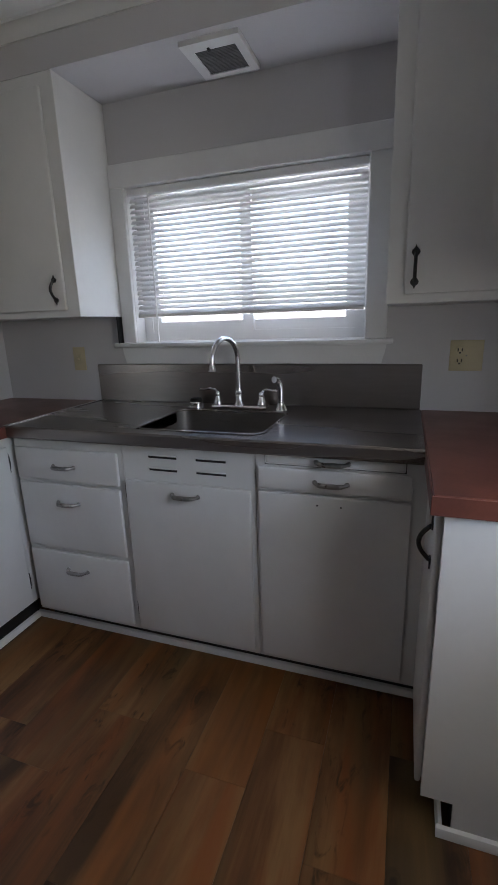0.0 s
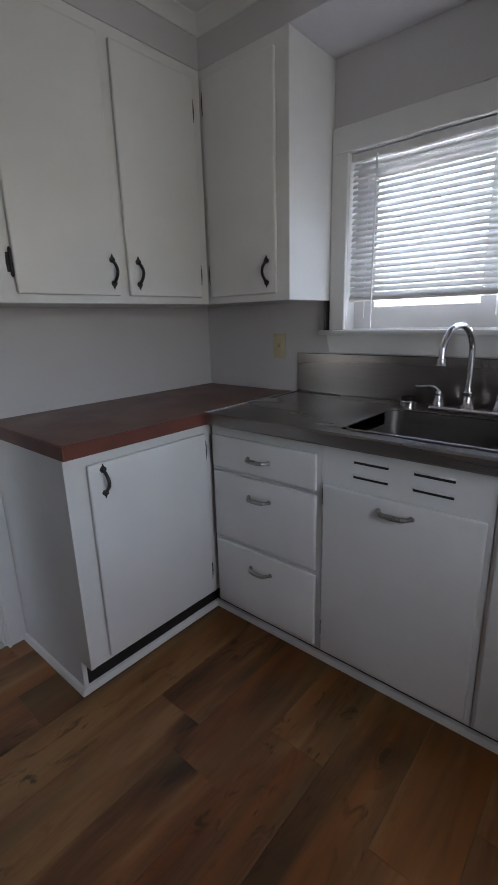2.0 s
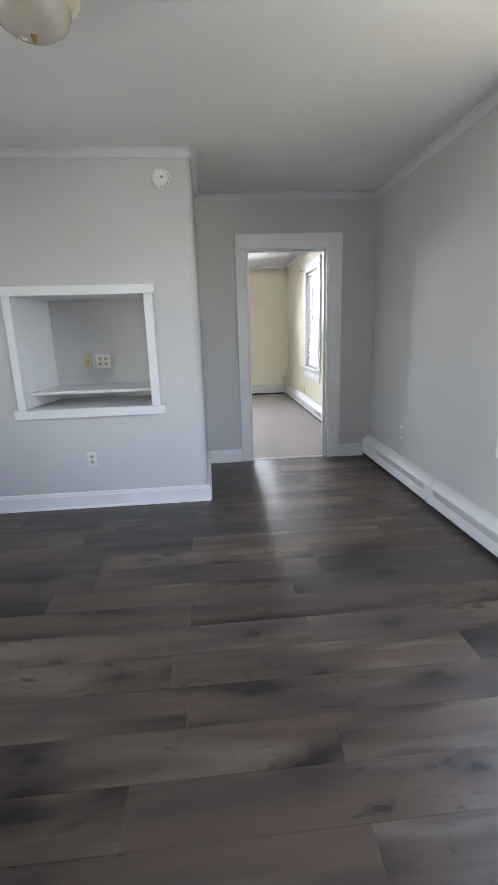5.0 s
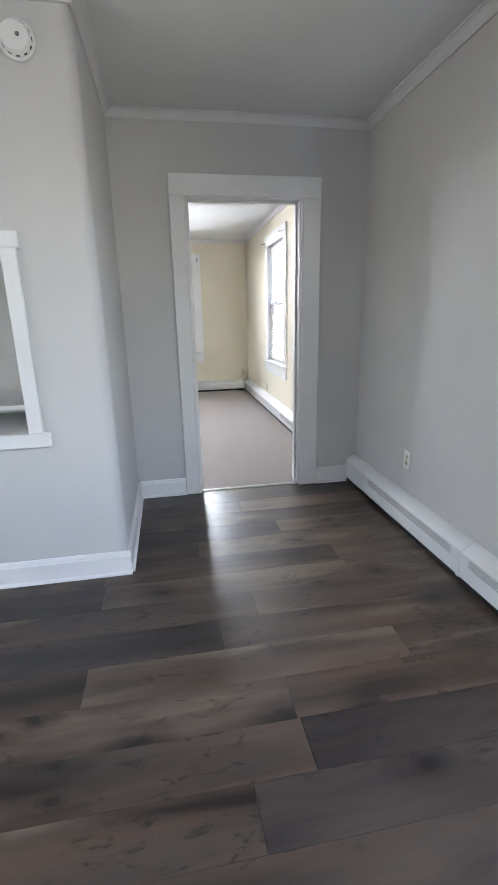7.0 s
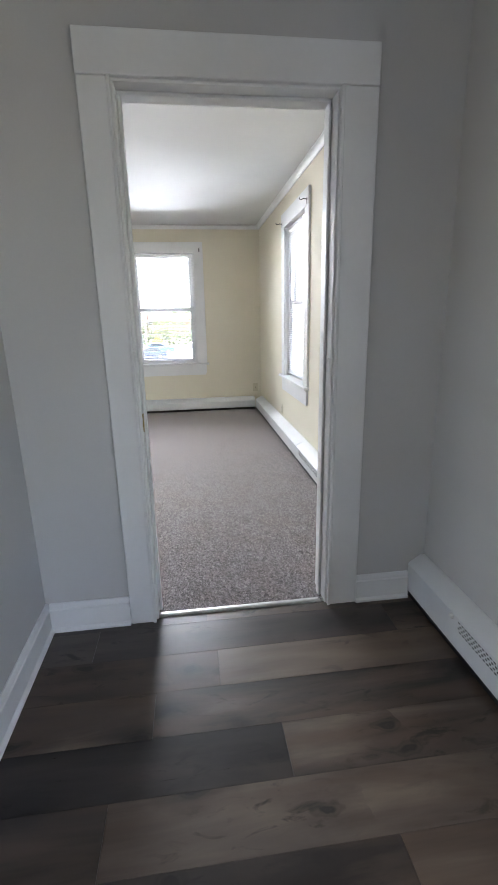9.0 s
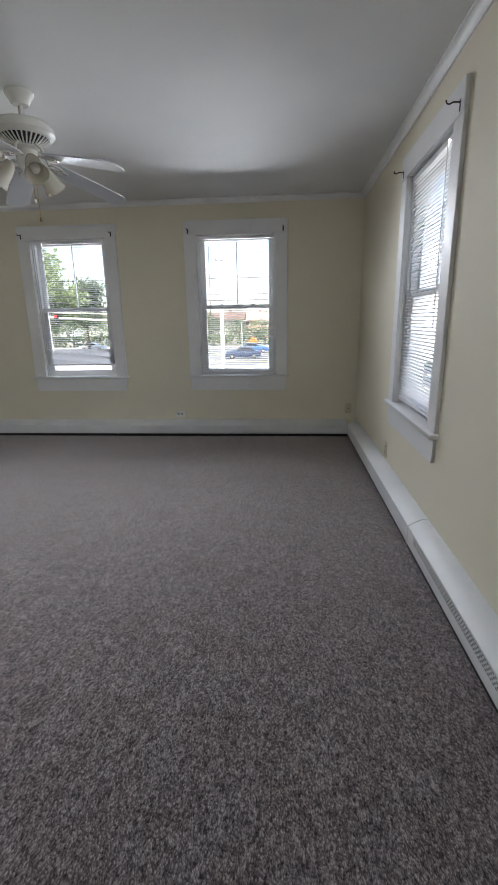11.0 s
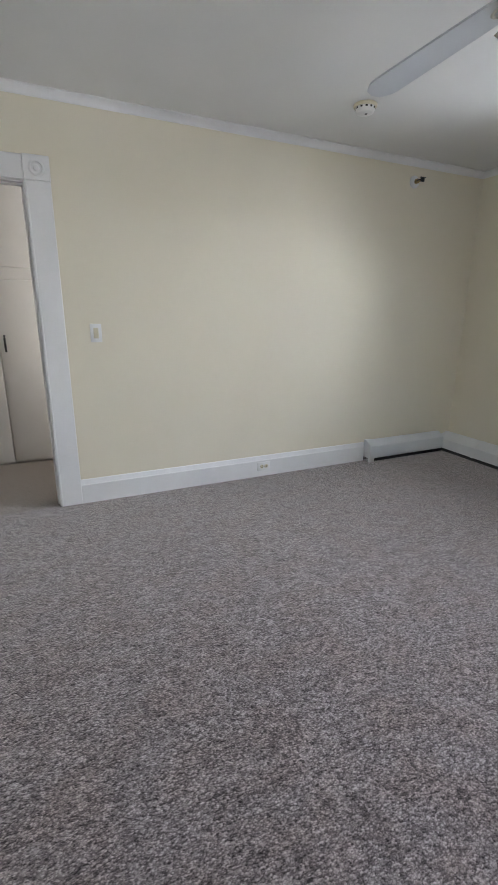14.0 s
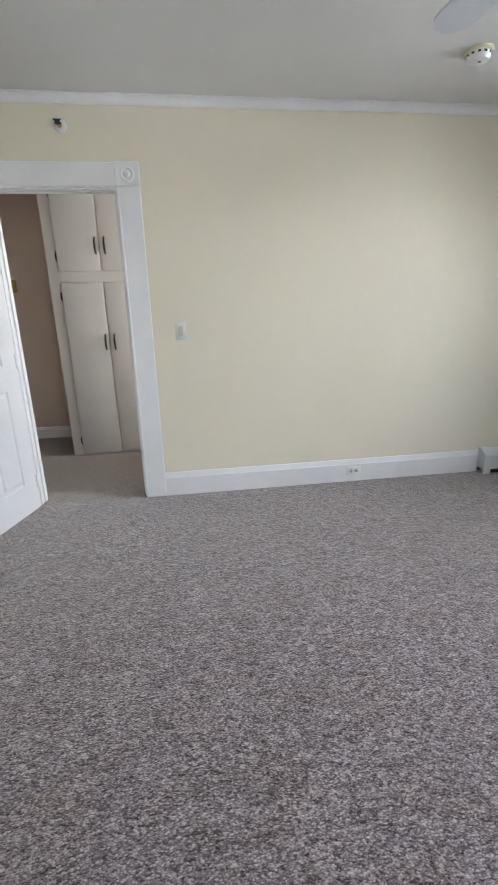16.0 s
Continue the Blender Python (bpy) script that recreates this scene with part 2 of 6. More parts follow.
K_WALL = mat("lilac_grey_wall_paint", (0.56, 0.55, 0.56), (0.52, 0.51, 0.52), 1.2, 0.6, bump=0.1, bump_scale=150, fine=0.02)
D_WALL = mat("cool_grey_wall_paint", (0.54, 0.535, 0.53), (0.50, 0.495, 0.49), 1.0, 0.7, bump=0.1, bump_scale=150, fine=0.02)
L_WALL = mat("cream_wall_paint", (0.735, 0.685, 0.555), (0.70, 0.65, 0.525), 0.9, 0.75, bump=0.1, bump_scale=150, fine=0.02)
H_WALL = mat("beige_hall_paint", (0.66, 0.55, 0.46), (0.62, 0.515, 0.43), 1.0, 0.55, bump=0.1, bump_scale=150, fine=0.02)
CEIL = mat("ceiling_paint", (0.70, 0.70, 0.69), (0.65, 0.65, 0.64), 1.0, 0.9, 0.05, bump=0.1, bump_scale=120, fine=0.02)
CROWN = mat("grey_white_moulding_paint", (0.62, 0.62, 0.62), (0.58, 0.58, 0.58), 1.0, 0.6, bump=0.05, bump_scale=80, fine=0.02)
CEIL.node_tree.nodes["Principled BSDF"].inputs["Specular IOR Level"].default_value = 0.15
HEATER = mat("heater_enamel", (0.72, 0.73, 0.74), (0.66, 0.67, 0.68), 3.0, 0.5, fine=0.02)
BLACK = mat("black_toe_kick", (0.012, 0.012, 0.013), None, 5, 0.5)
IRON = mat("black_iron", (0.015, 0.015, 0.016), (0.03, 0.03, 0.03), 60, 0.45, metal=0.3)
CHROME = mat("chrome", (0.75, 0.75, 0.77), (0.7, 0.7, 0.72), 20, 0.12, 0.05, metal=1.0, fine=0.01)
NICKEL = mat("worn_nickel", (0.36, 0.35, 0.34), (0.28, 0.27, 0.26), 60, 0.3, 0.1, metal=1.0)
BRASS = mat("polished_brass", (0.75, 0.50, 0.14), (0.62, 0.38, 0.10), 40, 0.1, 0.04, metal=1.0)
OLD_BRASS = mat("dull_brass", (0.40, 0.30, 0.13), (0.30, 0.22, 0.1), 60, 0.35, 0.1, metal=1.0)
STEEL = mat("brushed_steel", (0.30, 0.272, 0.258), (0.235, 0.212, 0.202), 3.5, 0.28, 0.08, metal=1.0, bump=0.05, bump_scale=90, stretch=(1, 0.12, 1), fine=0.08)
WORN_STEEL = mat("worn_basin_steel", (0.33, 0.305, 0.29), (0.26, 0.24, 0.225), 5, 0.42, 0.08, metal=1.0, bump=0.05, bump_scale=120, fine=0.1)
RED = mat("red_brown_laminate", (0.155, 0.052, 0.036), (0.115, 0.040, 0.030), 6, 0.36, 0.1, bump=0.04, bump_scale=120, fine=0.14)
IVORY = mat("ivory_plastic", (0.58, 0.51, 0.33), (0.53, 0.46, 0.29), 8, 0.4, fine=0.02)
WHITE_PLASTIC = mat("white_plastic", (0.76, 0.76, 0.75), (0.70, 0.70, 0.69), 8, 0.35, fine=0.02)
AGED_PLASTIC = mat("yellowed_plastic", (0.62, 0.57, 0.42), (0.57, 0.52, 0.38), 8, 0.4, fine=0.02)
DARK = mat("dark_slot", (0.02, 0.02, 0.02), None, 5, 0.8)
def thin_vinyl(name, colour, through_it):
    """Thin vinyl that lets some light through."""
    m = mat(name, colour, tuple(c * 0.95 for c in colour), 4, 0.4, fine=0.02)
    n, l = m.node_tree.nodes, m.node_tree.links
    glow, mix = n.new("ShaderNodeBsdfTranslucent"), n.new("ShaderNodeMixShader")
    glow.inputs["Color"].default_value = (*colour, 1)
    mix.inputs["Fac"].default_value = through_it
    l.new(n["Principled BSDF"].outputs[0], mix.inputs[1])
    l.new(glow.outputs[0], mix.inputs[2])
    l.new(mix.outputs[0], n["Material Output"].inputs["Surface"])
    return m


SLAT = thin_vinyl("blind_slat", (0.80, 0.80, 0.81), 0.55)
RAILM = mat("blind_rail", (0.60, 0.57, 0.54), None, 4, 0.4)
ALU = mat("threshold_metal", (0.62, 0.62, 0.60), (0.5, 0.5, 0.49), 12, 0.3, 0.1, metal=0.8)
VINYL = mat("window_vinyl", (0.78, 0.78, 0.78), (0.73, 0.73, 0.74), 3, 0.35, fine=0.02)
GREY_METAL = mat("grey_grille", (0.16, 0.165, 0.16), (0.12, 0.12, 0.12), 20, 0.5, metal=0.4)
BLADE = mat("fan_blade", (0.53, 0.555, 0.585), (0.49, 0.515, 0.545), 4, 0.4, fine=0.03)
FANW = mat("fan_enamel", (0.66, 0.65, 0.60), (0.62, 0.61, 0.56), 6, 0.25, 0.06, fine=0.02)
OPAL = mat("frosted_glass", (0.70, 0.66, 0.56), (0.64, 0.60, 0.50), 14, 0.25, 0.06, fine=0.03, trans=0.35)
BULB = mat("lamp_bulb", (0.8, 0.79, 0.75), None, 4, 0.2, trans=0.2)
CREAM_METAL = mat("cream_lamp_metal", (0.62, 0.56, 0.40), (0.56, 0.50, 0.36), 10, 0.3, fine=0.03)
GLASS = glass_mat("window_glass")
K_WOOD = (
    plank_mat("brown_wood_planks", (0.046, 0.019, 0.007), (0.150, 0.062, 0.022), (0.290, 0.150, 0.060), (0.260, 0.074, 0.016), (0.165, 0.112, 0.046), 0.40, 0.09, 0.06, 0.2),
    plank_mat("golden_wood_planks", (0.066, 0.030, 0.010), (0.180, 0.084, 0.030), (0.330, 0.180, 0.074), (0.270, 0.095, 0.022), (0.180, 0.130, 0.060), 0.42, 0.09, 0.08, 0.2))
D_WOOD = (
    plank_mat("grey_brown_wood_planks", (0.020, 0.014, 0.0115), (0.074, 0.053, 0.040), (0.155, 0.118, 0.090), (0.100, 0.066, 0.046), (0.052, 0.041, 0.036), 0.37, 0.04, 0.1, 0.6),
    plank_mat("dark_wood_planks", (0.018, 0.0145, 0.014), (0.043, 0.035, 0.032), (0.080, 0.064, 0.055), (0.058, 0.043, 0.036), (0.032, 0.027, 0.027), 0.30, 0.035, 0.08))
CARPET = carpet_mat("grey_brown_carpet", (0.025, 0.021, 0.023), (0.168, 0.147, 0.152), (0.41, 0.37, 0.373), (0.94, 0.87, 0.83))
HALL_CARPET = carpet_mat("tan_carpet", (0.07, 0.06, 0.052), (0.125, 0.108, 0.095), (0.20, 0.175, 0.155), (0.95, 0.9, 0.86))

# ---- building blocks ----
ORIGIN = {}


def part(name, bm, material, parent=None, label="", smooth=35.0):
    """Link a bmesh as one mesh object. Under a thing made by thing(), the shape is given in the world and moved to the thing's base."""
    base = ORIGIN.get(parent.name) if parent else None
    if base is not None:
        bmesh.ops.translate(bm, verts=bm.verts, vec=-base)
    me = bpy.data.meshes.new(name)
    bm.to_mesh(me)
    bm.free()
    for mm in (material if isinstance(material, (list, tuple)) else [material]):
        me.materials.append(mm)
    if smooth:
        for poly in me.polygons:
            poly.use_smooth = True
        me.set_sharp_from_angle(angle=radians(smooth))
    ob = new(name, me)
    ob.parent = parent
    if base is not None:
        ORIGIN[ob.name] = base
    return tagged(ob, label)


def thing(name, base, label, category, group="", kind=""):
    ob = new(name)
    ob.location = base
    ob.empty_display_size = 0.05
    ORIGIN[ob.name] = Vector(base)
    return tagged(ob, label, category, group, kind)


def local_thing(name, label, category, group="", kind=""):
    """A thing whose parts are shaped round its own base; place it with matrix_basis."""
    ob = new(name)
    ob.empty_display_size = 0.05
    return tagged(ob, label, category, group, kind)


def box(bm, x0, x1, y0, y1, z0, z1, bevel=0.0, seg=1):
    g = bmesh.ops.create_cube(bm, size=1.0, matrix=Matrix.LocRotScale(((x0 + x1) / 2, (y0 + y1) / 2, (z0 + z1) / 2), None, (abs(x1 - x0), abs(y1 - y0), abs(z1 - z0))))
    if bevel:
        edges = list({e for v in g["verts"] for e in v.link_edges})
        bmesh.ops.bevel(bm, geom=edges, offset=bevel, segments=seg, affect="EDGES", profile=0.5)
    return bm


def boxes(*rows, bevel=0.0, seg=1):
    bm = bmesh.new()
    for r in rows:
        box(bm, *r, bevel=bevel, seg=seg)
    return bm


def cyl(bm, p0, p1, r0, r1=None, n=16):
    p0, p1 = Vector(p0), Vector(p1)
    d = p1 - p0
    m = Matrix.Translation((p0 + p1) / 2) @ d.to_track_quat("Z", "Y").to_matrix().to_4x4()
    bmesh.ops.create_cone(bm, cap_ends=True, segments=n, radius1=r0, radius2=r0 if r1 is None else r1, depth=d.length, matrix=m)
    return bm


def tube(bm, pts, r, n=10, radii=None):
    """A round bar swept along a line of points."""
    pts = [Vector(p) for p in pts]
    rings, side = [], None
    for i, p in enumerate(pts):
        d = (pts[min(i + 1, len(pts) - 1)] - pts[max(i - 1, 0)]).normalized()
        if side is None:
            side = d.orthogonal().normalized()
        side = (side - d * side.dot(d)).normalized()
        up, rad = d.cross(side), radii[i] if radii else r
        rings.append([bm.verts.new(p + (side * math.cos(a) + up * math.sin(a)) * rad) for a in (2 * math.pi * k / n for k in range(n))])
    for a, b in zip(rings, rings[1:]):
        for k in range(n):
            bm.faces.new((a[k], a[(k + 1) % n], b[(k + 1) % n], b[k]))
    bm.faces.new(rings[0][::-1])
    bm.faces.new(rings[-1])
    return bm


def lathe(bm, profile, m=None, n=28, close=True):
    """Turn a profile of (radius, height) round z, then place it by m."""
    m = m or Matrix()
    rings = [[bm.verts.new(m @ Vector((max(r, 1e-4) * math.cos(2 * math.pi * k / n), max(r, 1e-4) * math.sin(2 * math.pi * k / n), z))) for k in range(n)] for r, z in profile]
    for a, b in zip(rings, rings[1:]):
        for k in range(n):
            bm.faces.new((a[k], a[(k + 1) % n], b[(k + 1) % n], b[k]))
    if close:
        bm.faces.new(rings[0][::-1])
        bm.faces.new(rings[-1])
    bmesh.ops.recalc_face_normals(bm, faces=bm.faces)
    return bm


def prism(bm, outline, start, u, v, w):
    """A flat outline in the directions u and v, drawn out along w."""
    start, u, v, w = Vector(start), Vector(u), Vector(v), Vector(w)
    a = [bm.verts.new(start + u * p + v * q) for p, q in outline]
    b = [bm.verts.new(start + u * p + v * q + w) for p, q in outline]
    bm.faces.new(a)
    bm.faces.new(b[::-1])
    for k in range(len(a)):
        j = (k + 1) % len(a)
        bm.faces.new((a[k], b[k], b[j], a[j]))
    bmesh.ops.recalc_face_normals(bm, faces=bm.faces)
    return bm


def slab(name, along, lo, hi, near, far, z0, z1, holes, mats, label):
    """A wall with thickness. It runs along x or y from lo to hi, from near to far across, with holes (from, to, low, high). mats: near face, far face, edges."""
    us = sorted({lo, hi, *(h[0] for h in holes), *(h[1] for h in holes)})
    vs = sorted({z0, z1, *(h[2] for h in holes), *(h[3] for h in holes)})
    solid = lambda i, k: 0 <= i < len(us) - 1 and 0 <= k < len(vs) - 1 and not any(h[0] <= us[i] < h[1] and h[2] <= vs[k] < h[3] for h in holes)
    bm, made = bmesh.new(), {}

    def vert(i, k, side):
        key = (i, k, side)
        if key not in made:
            c = far if side else near
            made[key] = bm.verts.new((us[i], c, vs[k]) if along == "x" else (c, us[i], vs[k]))
        return made[key]

    for i in range(len(us) - 1):
        for k in range(len(vs) - 1):
            if not solid(i, k):
                continue
            for side in (0, 1):
                f = bm.faces.new([vert(*c, side) for c in ((i, k), (i + 1, k), (i + 1, k + 1), (i, k + 1))])
                f.material_index = side
            for (di, dk), (p, q) in {(-1, 0): ((i, k), (i, k + 1)), (1, 0): ((i + 1, k), (i + 1, k + 1)), (0, -1): ((i, k), (i + 1, k)), (0, 1): ((i, k + 1), (i + 1, k + 1))}.items():
                if not solid(i + di, k + dk):
                    f = bm.faces.new((vert(*p, 0), vert(*q, 0), vert(*q, 1), vert(*p, 1)))
                    f.material_index = 2
    bmesh.ops.recalc_face_normals(bm, faces=bm.faces)
    return tagged(part(name, bm, mats, smooth=0), label, "wall", kind="structure")


def crown(name, runs, size, drop, material, label):
    """Cove moulding under a ceiling. runs: (start, end, inward)."""
    bm = bmesh.new()
    prof = [(0, 0), (0, -size), (size * 0.18, -size), (size * 0.22, -size * 0.8), (size * 0.45, -size * 0.45), (size * 0.8, -size * 0.22), (size, -size * 0.18), (size, 0)]
    for a, b, inward in runs:
        a, b = Vector((*a, drop)), Vector((*b, drop))
        prism(bm, prof, a, (*inward, 0), (0, 0, 1), b - a)
    return tagged(part(name, bm, material), label, "crown moulding", kind="structure")


def skirting(name, runs, h, t, label, shoe=0.0):
    """Baseboard with a rounded cap. runs: (start, end, inward)."""
    bm = bmesh.new()
    prof = [(0, 0), (t, 0), (t, h * 0.78), (t * 0.7, h * 0.82), (t * 0.62, h * 0.95), (t * 0.3, h), (0, h)]
    if shoe:
        prof = [(0, 0), (t + shoe, 0), (t + shoe * 0.9, shoe * 0.8), (t, shoe * 1.4)] + prof[2:]
    for a, b, inward in runs:
        a, b = Vector((*a, 0.0)), Vector((*b, 0.0))
        prism(bm, prof, a, (*inward, 0), (0, 0, 1), b - a)
    return tagged(part(name, bm, TRIM), label, "baseboard", kind="structure")


# ---- the plan ----
# x grows towards the sink wall, y along the walk; the floor lies at 0
XE, XW = 1.905, -2.5
Y0, Y1, Y2, Y3, Y4, Y5 = -0.36, 2.335, 2.455, 6.435, 6.585, 11.18
KXW = -1.35
KC, DC, LC = 2.35, 2.45, 2.44
KD = (-0.088, 0.652, 1.968)
LD = (0.705, 1.443, 1.985)
HD = (6.872, 7.582, 1.975)
CH_X, CH_Y = 0.25, 5.425
ST_X, ST_Y = -0.98, 6.995

outer = mat("outside_siding", (0.55, 0.54, 0.50), None, 2, 0.7)

# east wall, room by room
slab("wall_east_kitchen", "y", Y0 - 0.15, Y1, XE, XE + 0.16, 0, DC, [(0.455, 1.52, 1.19, 1.885)], [K_WALL, outer, TRIM], "lilac grey painted kitchen wall with a wide window")
slab("wall_east_dining", "y", Y1, Y3, XE, XE + 0.16, 0, DC, [(2.75, 4.25, 0.65, 2.12)], [D_WALL, outer, TRIM], "cool grey painted wall with a window opening")
slab("wall_east_living", "y", Y3, Y5 + 0.16, XE, XE + 0.16, 0, DC, [(8.605, 9.465, 0.645, 2.125)], [L_WALL, outer, TRIM], "cream painted wall with a tall window")
# kitchen
# the opening is unseen, added to let a lamp light the kitchen
slab("wall_south", "x", KXW - 0.12, XE, Y0, Y0 - 0.15, 0, DC, [(0.1, 0.9, 0.95, 1.85)], [K_WALL, outer, TRIM], "lilac grey kitchen wall with an unseen opening added for light")
slab("wall_west_kitchen", "y", Y0, Y1, KXW, KXW - 0.12, 0, DC, [], [K_WALL, outer, TRIM], "plain lilac grey kitchen wall")
slab("wall_kitchen_dining", "x", XW - 0.12, XE, Y1, Y2, 0, DC, [(KD[0] - 0.02, KD[1] + 0.02, -0.01, KD[2] + 0.02)], [K_WALL, D_WALL, TRIM], "partition wall, lilac grey to the kitchen and cool grey beyond")
# dining
slab("wall_west_dining", "y", Y2, Y3, XW, XW - 0.12, 0, DC, [(3.0, 4.2, 0.65, 2.1)], [D_WALL, outer, TRIM], "plain cool grey dining room wall with an unseen opening added for light")
slab("wall_niche", "x", XW, CH_X - 0.05, CH_Y, CH_Y + 0.02, 0, DC, [(-1.02, -0.125, 0.772, 1.556)], [D_WALL, D_WALL, TRIM], "cool grey chimney breast with a framed niche")
slab("wall_niche_side", "y", CH_Y + 0.05, Y3, CH_X, CH_X - 0.04, 0, DC, [], [D_WALL, D_WALL, TRIM], "cool grey side of the chimney breast")
bm = bmesh.new()
prism(bm, [(0.05 * math.sin(radians(a)), -0.05 * math.cos(radians(a))) for a in range(0, 91, 10)] + [(0.01, 0.0), (0.0, 0.0)], (CH_X - 0.05, CH_Y + 0.05, 0), (1, 0, 0), (0, 1, 0), (0, 0, DC))
tagged(part("wall_niche_corner", bm, D_WALL, smooth=40), "rounded cool grey plaster corner of the chimney breast", "wall", kind="structure")
slab("wall_dining_living", "x", XW - 0.12, XE, Y3, Y4, 0, DC, [(LD[0] - 0.02, LD[1] + 0.02, -0.01, LD[2] + 0.02)], [D_WALL, L_WALL, TRIM], "partition wall, cool grey to the dining room and cream beyond")
# living room
slab("wall_chimney_living", "x", ST_X, CH_X, ST_Y, ST_Y - 0.04, 0, DC, [], [L_WALL, L_WALL, TRIM], "cream face of the chimney breast")
slab("wall_chimney_side_west", "y", Y4, ST_Y - 0.04, ST_X, ST_X + 0.04, 0, DC, [], [L_WALL, L_WALL, TRIM], "cream side of the chimney breast")
slab("wall_chimney_side_east", "y", Y4, ST_Y - 0.04, CH_X, CH_X - 0.04, 0, DC, [], [L_WALL, L_WALL, TRIM], "cream side of the chimney breast")
slab("wall_west_living", "y", Y4, Y5, XW, XW - 0.12, 0, DC, [(HD[0] - 0.02, HD[1] + 0.02, -0.01, HD[2] + 0.02)], [L_WALL, H_WALL, TRIM], "cream painted wall with a door to the hall")
slab("wall_north", "x", XW - 0.12, XE, Y5, Y5 + 0.16, 0, DC, [(-1.62, -0.76, 0.645, 2.125), (0.175, 1.035, 0.645, 2.125)], [L_WALL, outer, TRIM], "cream painted wall with two tall windows")
# hall
slab("wall_hall_west", "y", 5.6, 8.6, -4.3, -4.42, 0, DC, [], [H_WALL, outer, TRIM], "beige hall wall")
slab("wall_hall_south", "x", -4.42, XW - 0.12, 5.72, 5.6, 0, DC, [], [H_WALL, outer, TRIM], "beige hall wall")
slab("wall_hall_north", "x", -4.42, XW - 0.12, 8.6, 8.72, 0, DC, [(-3.4, -2.75, 0.7, 2.05)], [H_WALL, outer, TRIM], "beige hall wall with an unseen opening added for light")

for name, x0, x1, y0, y1, z in (("ceiling_kitchen", KXW, XE, Y0, Y1, KC), ("ceiling_dining", XW, XE, Y2, Y3, DC), ("ceiling_living", XW, XE, Y4, Y5, LC), ("ceiling_hall", -4.3, XW - 0.12, 5.72, 8.6, LC)):
    tagged(part(name, boxes((x0, x1, y0, y1, z, z + 0.12 + DC - z)), CEIL, smooth=0), "flat white painted plaster ceiling", "ceiling", kind="structure")
# out of view; the long south eave keeps sun out of the kitchen opening
tagged(part("roof_deck", boxes((-4.9, XE + 0.5, Y0 - 1.5, Y5 + 0.6, 2.58, 2.8)), outer, smooth=0), "plain unseen roof deck over the rooms, south eave lengthened against sun", "roof", kind="structure")
tagged(part("house_base", boxes((-4.42, XE + 0.16, Y0 - 0.15, Y5 + 0.16, -3.4, -0.03)), outer, smooth=0), "lower storey under the rooms", "building", kind="structure")

floor_kitchen = tagged(part("floor_kitchen", boxes((KXW, XE, Y0, Y1 + 0.01, -0.03, -0.006)), DARK, smooth=0), "brown wood-look plank kitchen floor", "floor", kind="structure")
floor_dining = tagged(part("floor_dining", boxes((XW, XE, Y1 + 0.01, Y3 + 0.02, -0.03, -0.006)), DARK, smooth=0), "grey-brown wood-look plank floor", "floor", kind="structure")
tagged(part("floor_living", boxes((XW, XE, Y3 + 0.03, Y5, -0.03, 0.0)), CARPET, smooth=0), "grey-brown flecked loop carpet", "carpet", kind="structure")
tagged(part("floor_hall", boxes((-4.3, XW, 5.72, 8.6, -0.03, -0.003)), HALL_CARPET, smooth=0), "worn tan hall carpet", "carpet", kind="structure")

# soffit over the kitchen cupboards, and its mouldings
tagged(part("soffit", boxes((1.6, XE, Y0, Y1, 2.2, KC), (0.735, 1.6, 2.012, Y1, 2.2, KC), (0.95, 1.6, Y0, -0.015, 2.2, KC)), K_WALL, smooth=0), "grey painted soffit over the cupboards", "soffit", kind="structure")
crown("crown_kitchen", [((1.6, -0.015), (1.6, 2.012), (-1, 0)), ((0.735, 2.012), (1.6, 2.012), (0, -1)), ((0.735, 2.012), (0.735, Y1), (-1, 0)), ((KXW, Y1), (0.735, Y1), (0, -1)), ((KXW, Y0), (KXW, Y1), (1, 0)), ((0.95, -0.015), (1.6, -0.015), (0, 1)), ((KXW, Y0), (0.95, Y0), (0, 1))], 0.045, KC, CEIL, "painted cove moulding under the kitchen ceiling")
crown("crown_dining", [((XW, CH_Y), (CH_X, CH_Y), (0, -1)), ((CH_X, CH_Y), (CH_X, Y3), (1, 0)), ((CH_X, Y3), (XE, Y3), (0, -1)), ((XE, Y2), (XE, Y3), (-1, 0)), ((XW, Y2), (XE, Y2), (0, 1)), ((XW, Y2), (XW, CH_Y), (1, 0))], 0.05, DC, CROWN, "white cove moulding under the dining room ceiling")
crown("crown_living", [((XW, Y4), (XW, Y5), (1, 0)), ((XW, Y5), (XE, Y5), (0, -1)), ((XE, Y4), (XE, Y5), (-1, 0)), ((XW, Y4), (ST_X, Y4), (0, 1)), ((ST_X, Y4), (ST_X, ST_Y), (-1, 0)), ((ST_X, ST_Y), (CH_X, ST_Y), (0, 1)), ((CH_X, Y4), (CH_X, ST_Y), (1, 0)), ((CH_X, Y4), (XE, Y4), (0, 1))], 0.045, LC, TRIM, "white cove moulding under the living room ceiling")
skirting("baseboard_dining", [((XW, CH_Y), (CH_X + 0.016, CH_Y), (0, -1)), ((CH_X, CH_Y), (CH_X, Y3), (1, 0)), ((CH_X + 0.016, Y3), (LD[0] - 0.115, Y3), (0, -1)), ((LD[1] + 0.14, Y3), (1.83, Y3), (0, -1)), ((XW, Y2), (XW, CH_Y), (1, 0))], 0.125, 0.016, "white moulded baseboard with a shoe strip", 0.012)
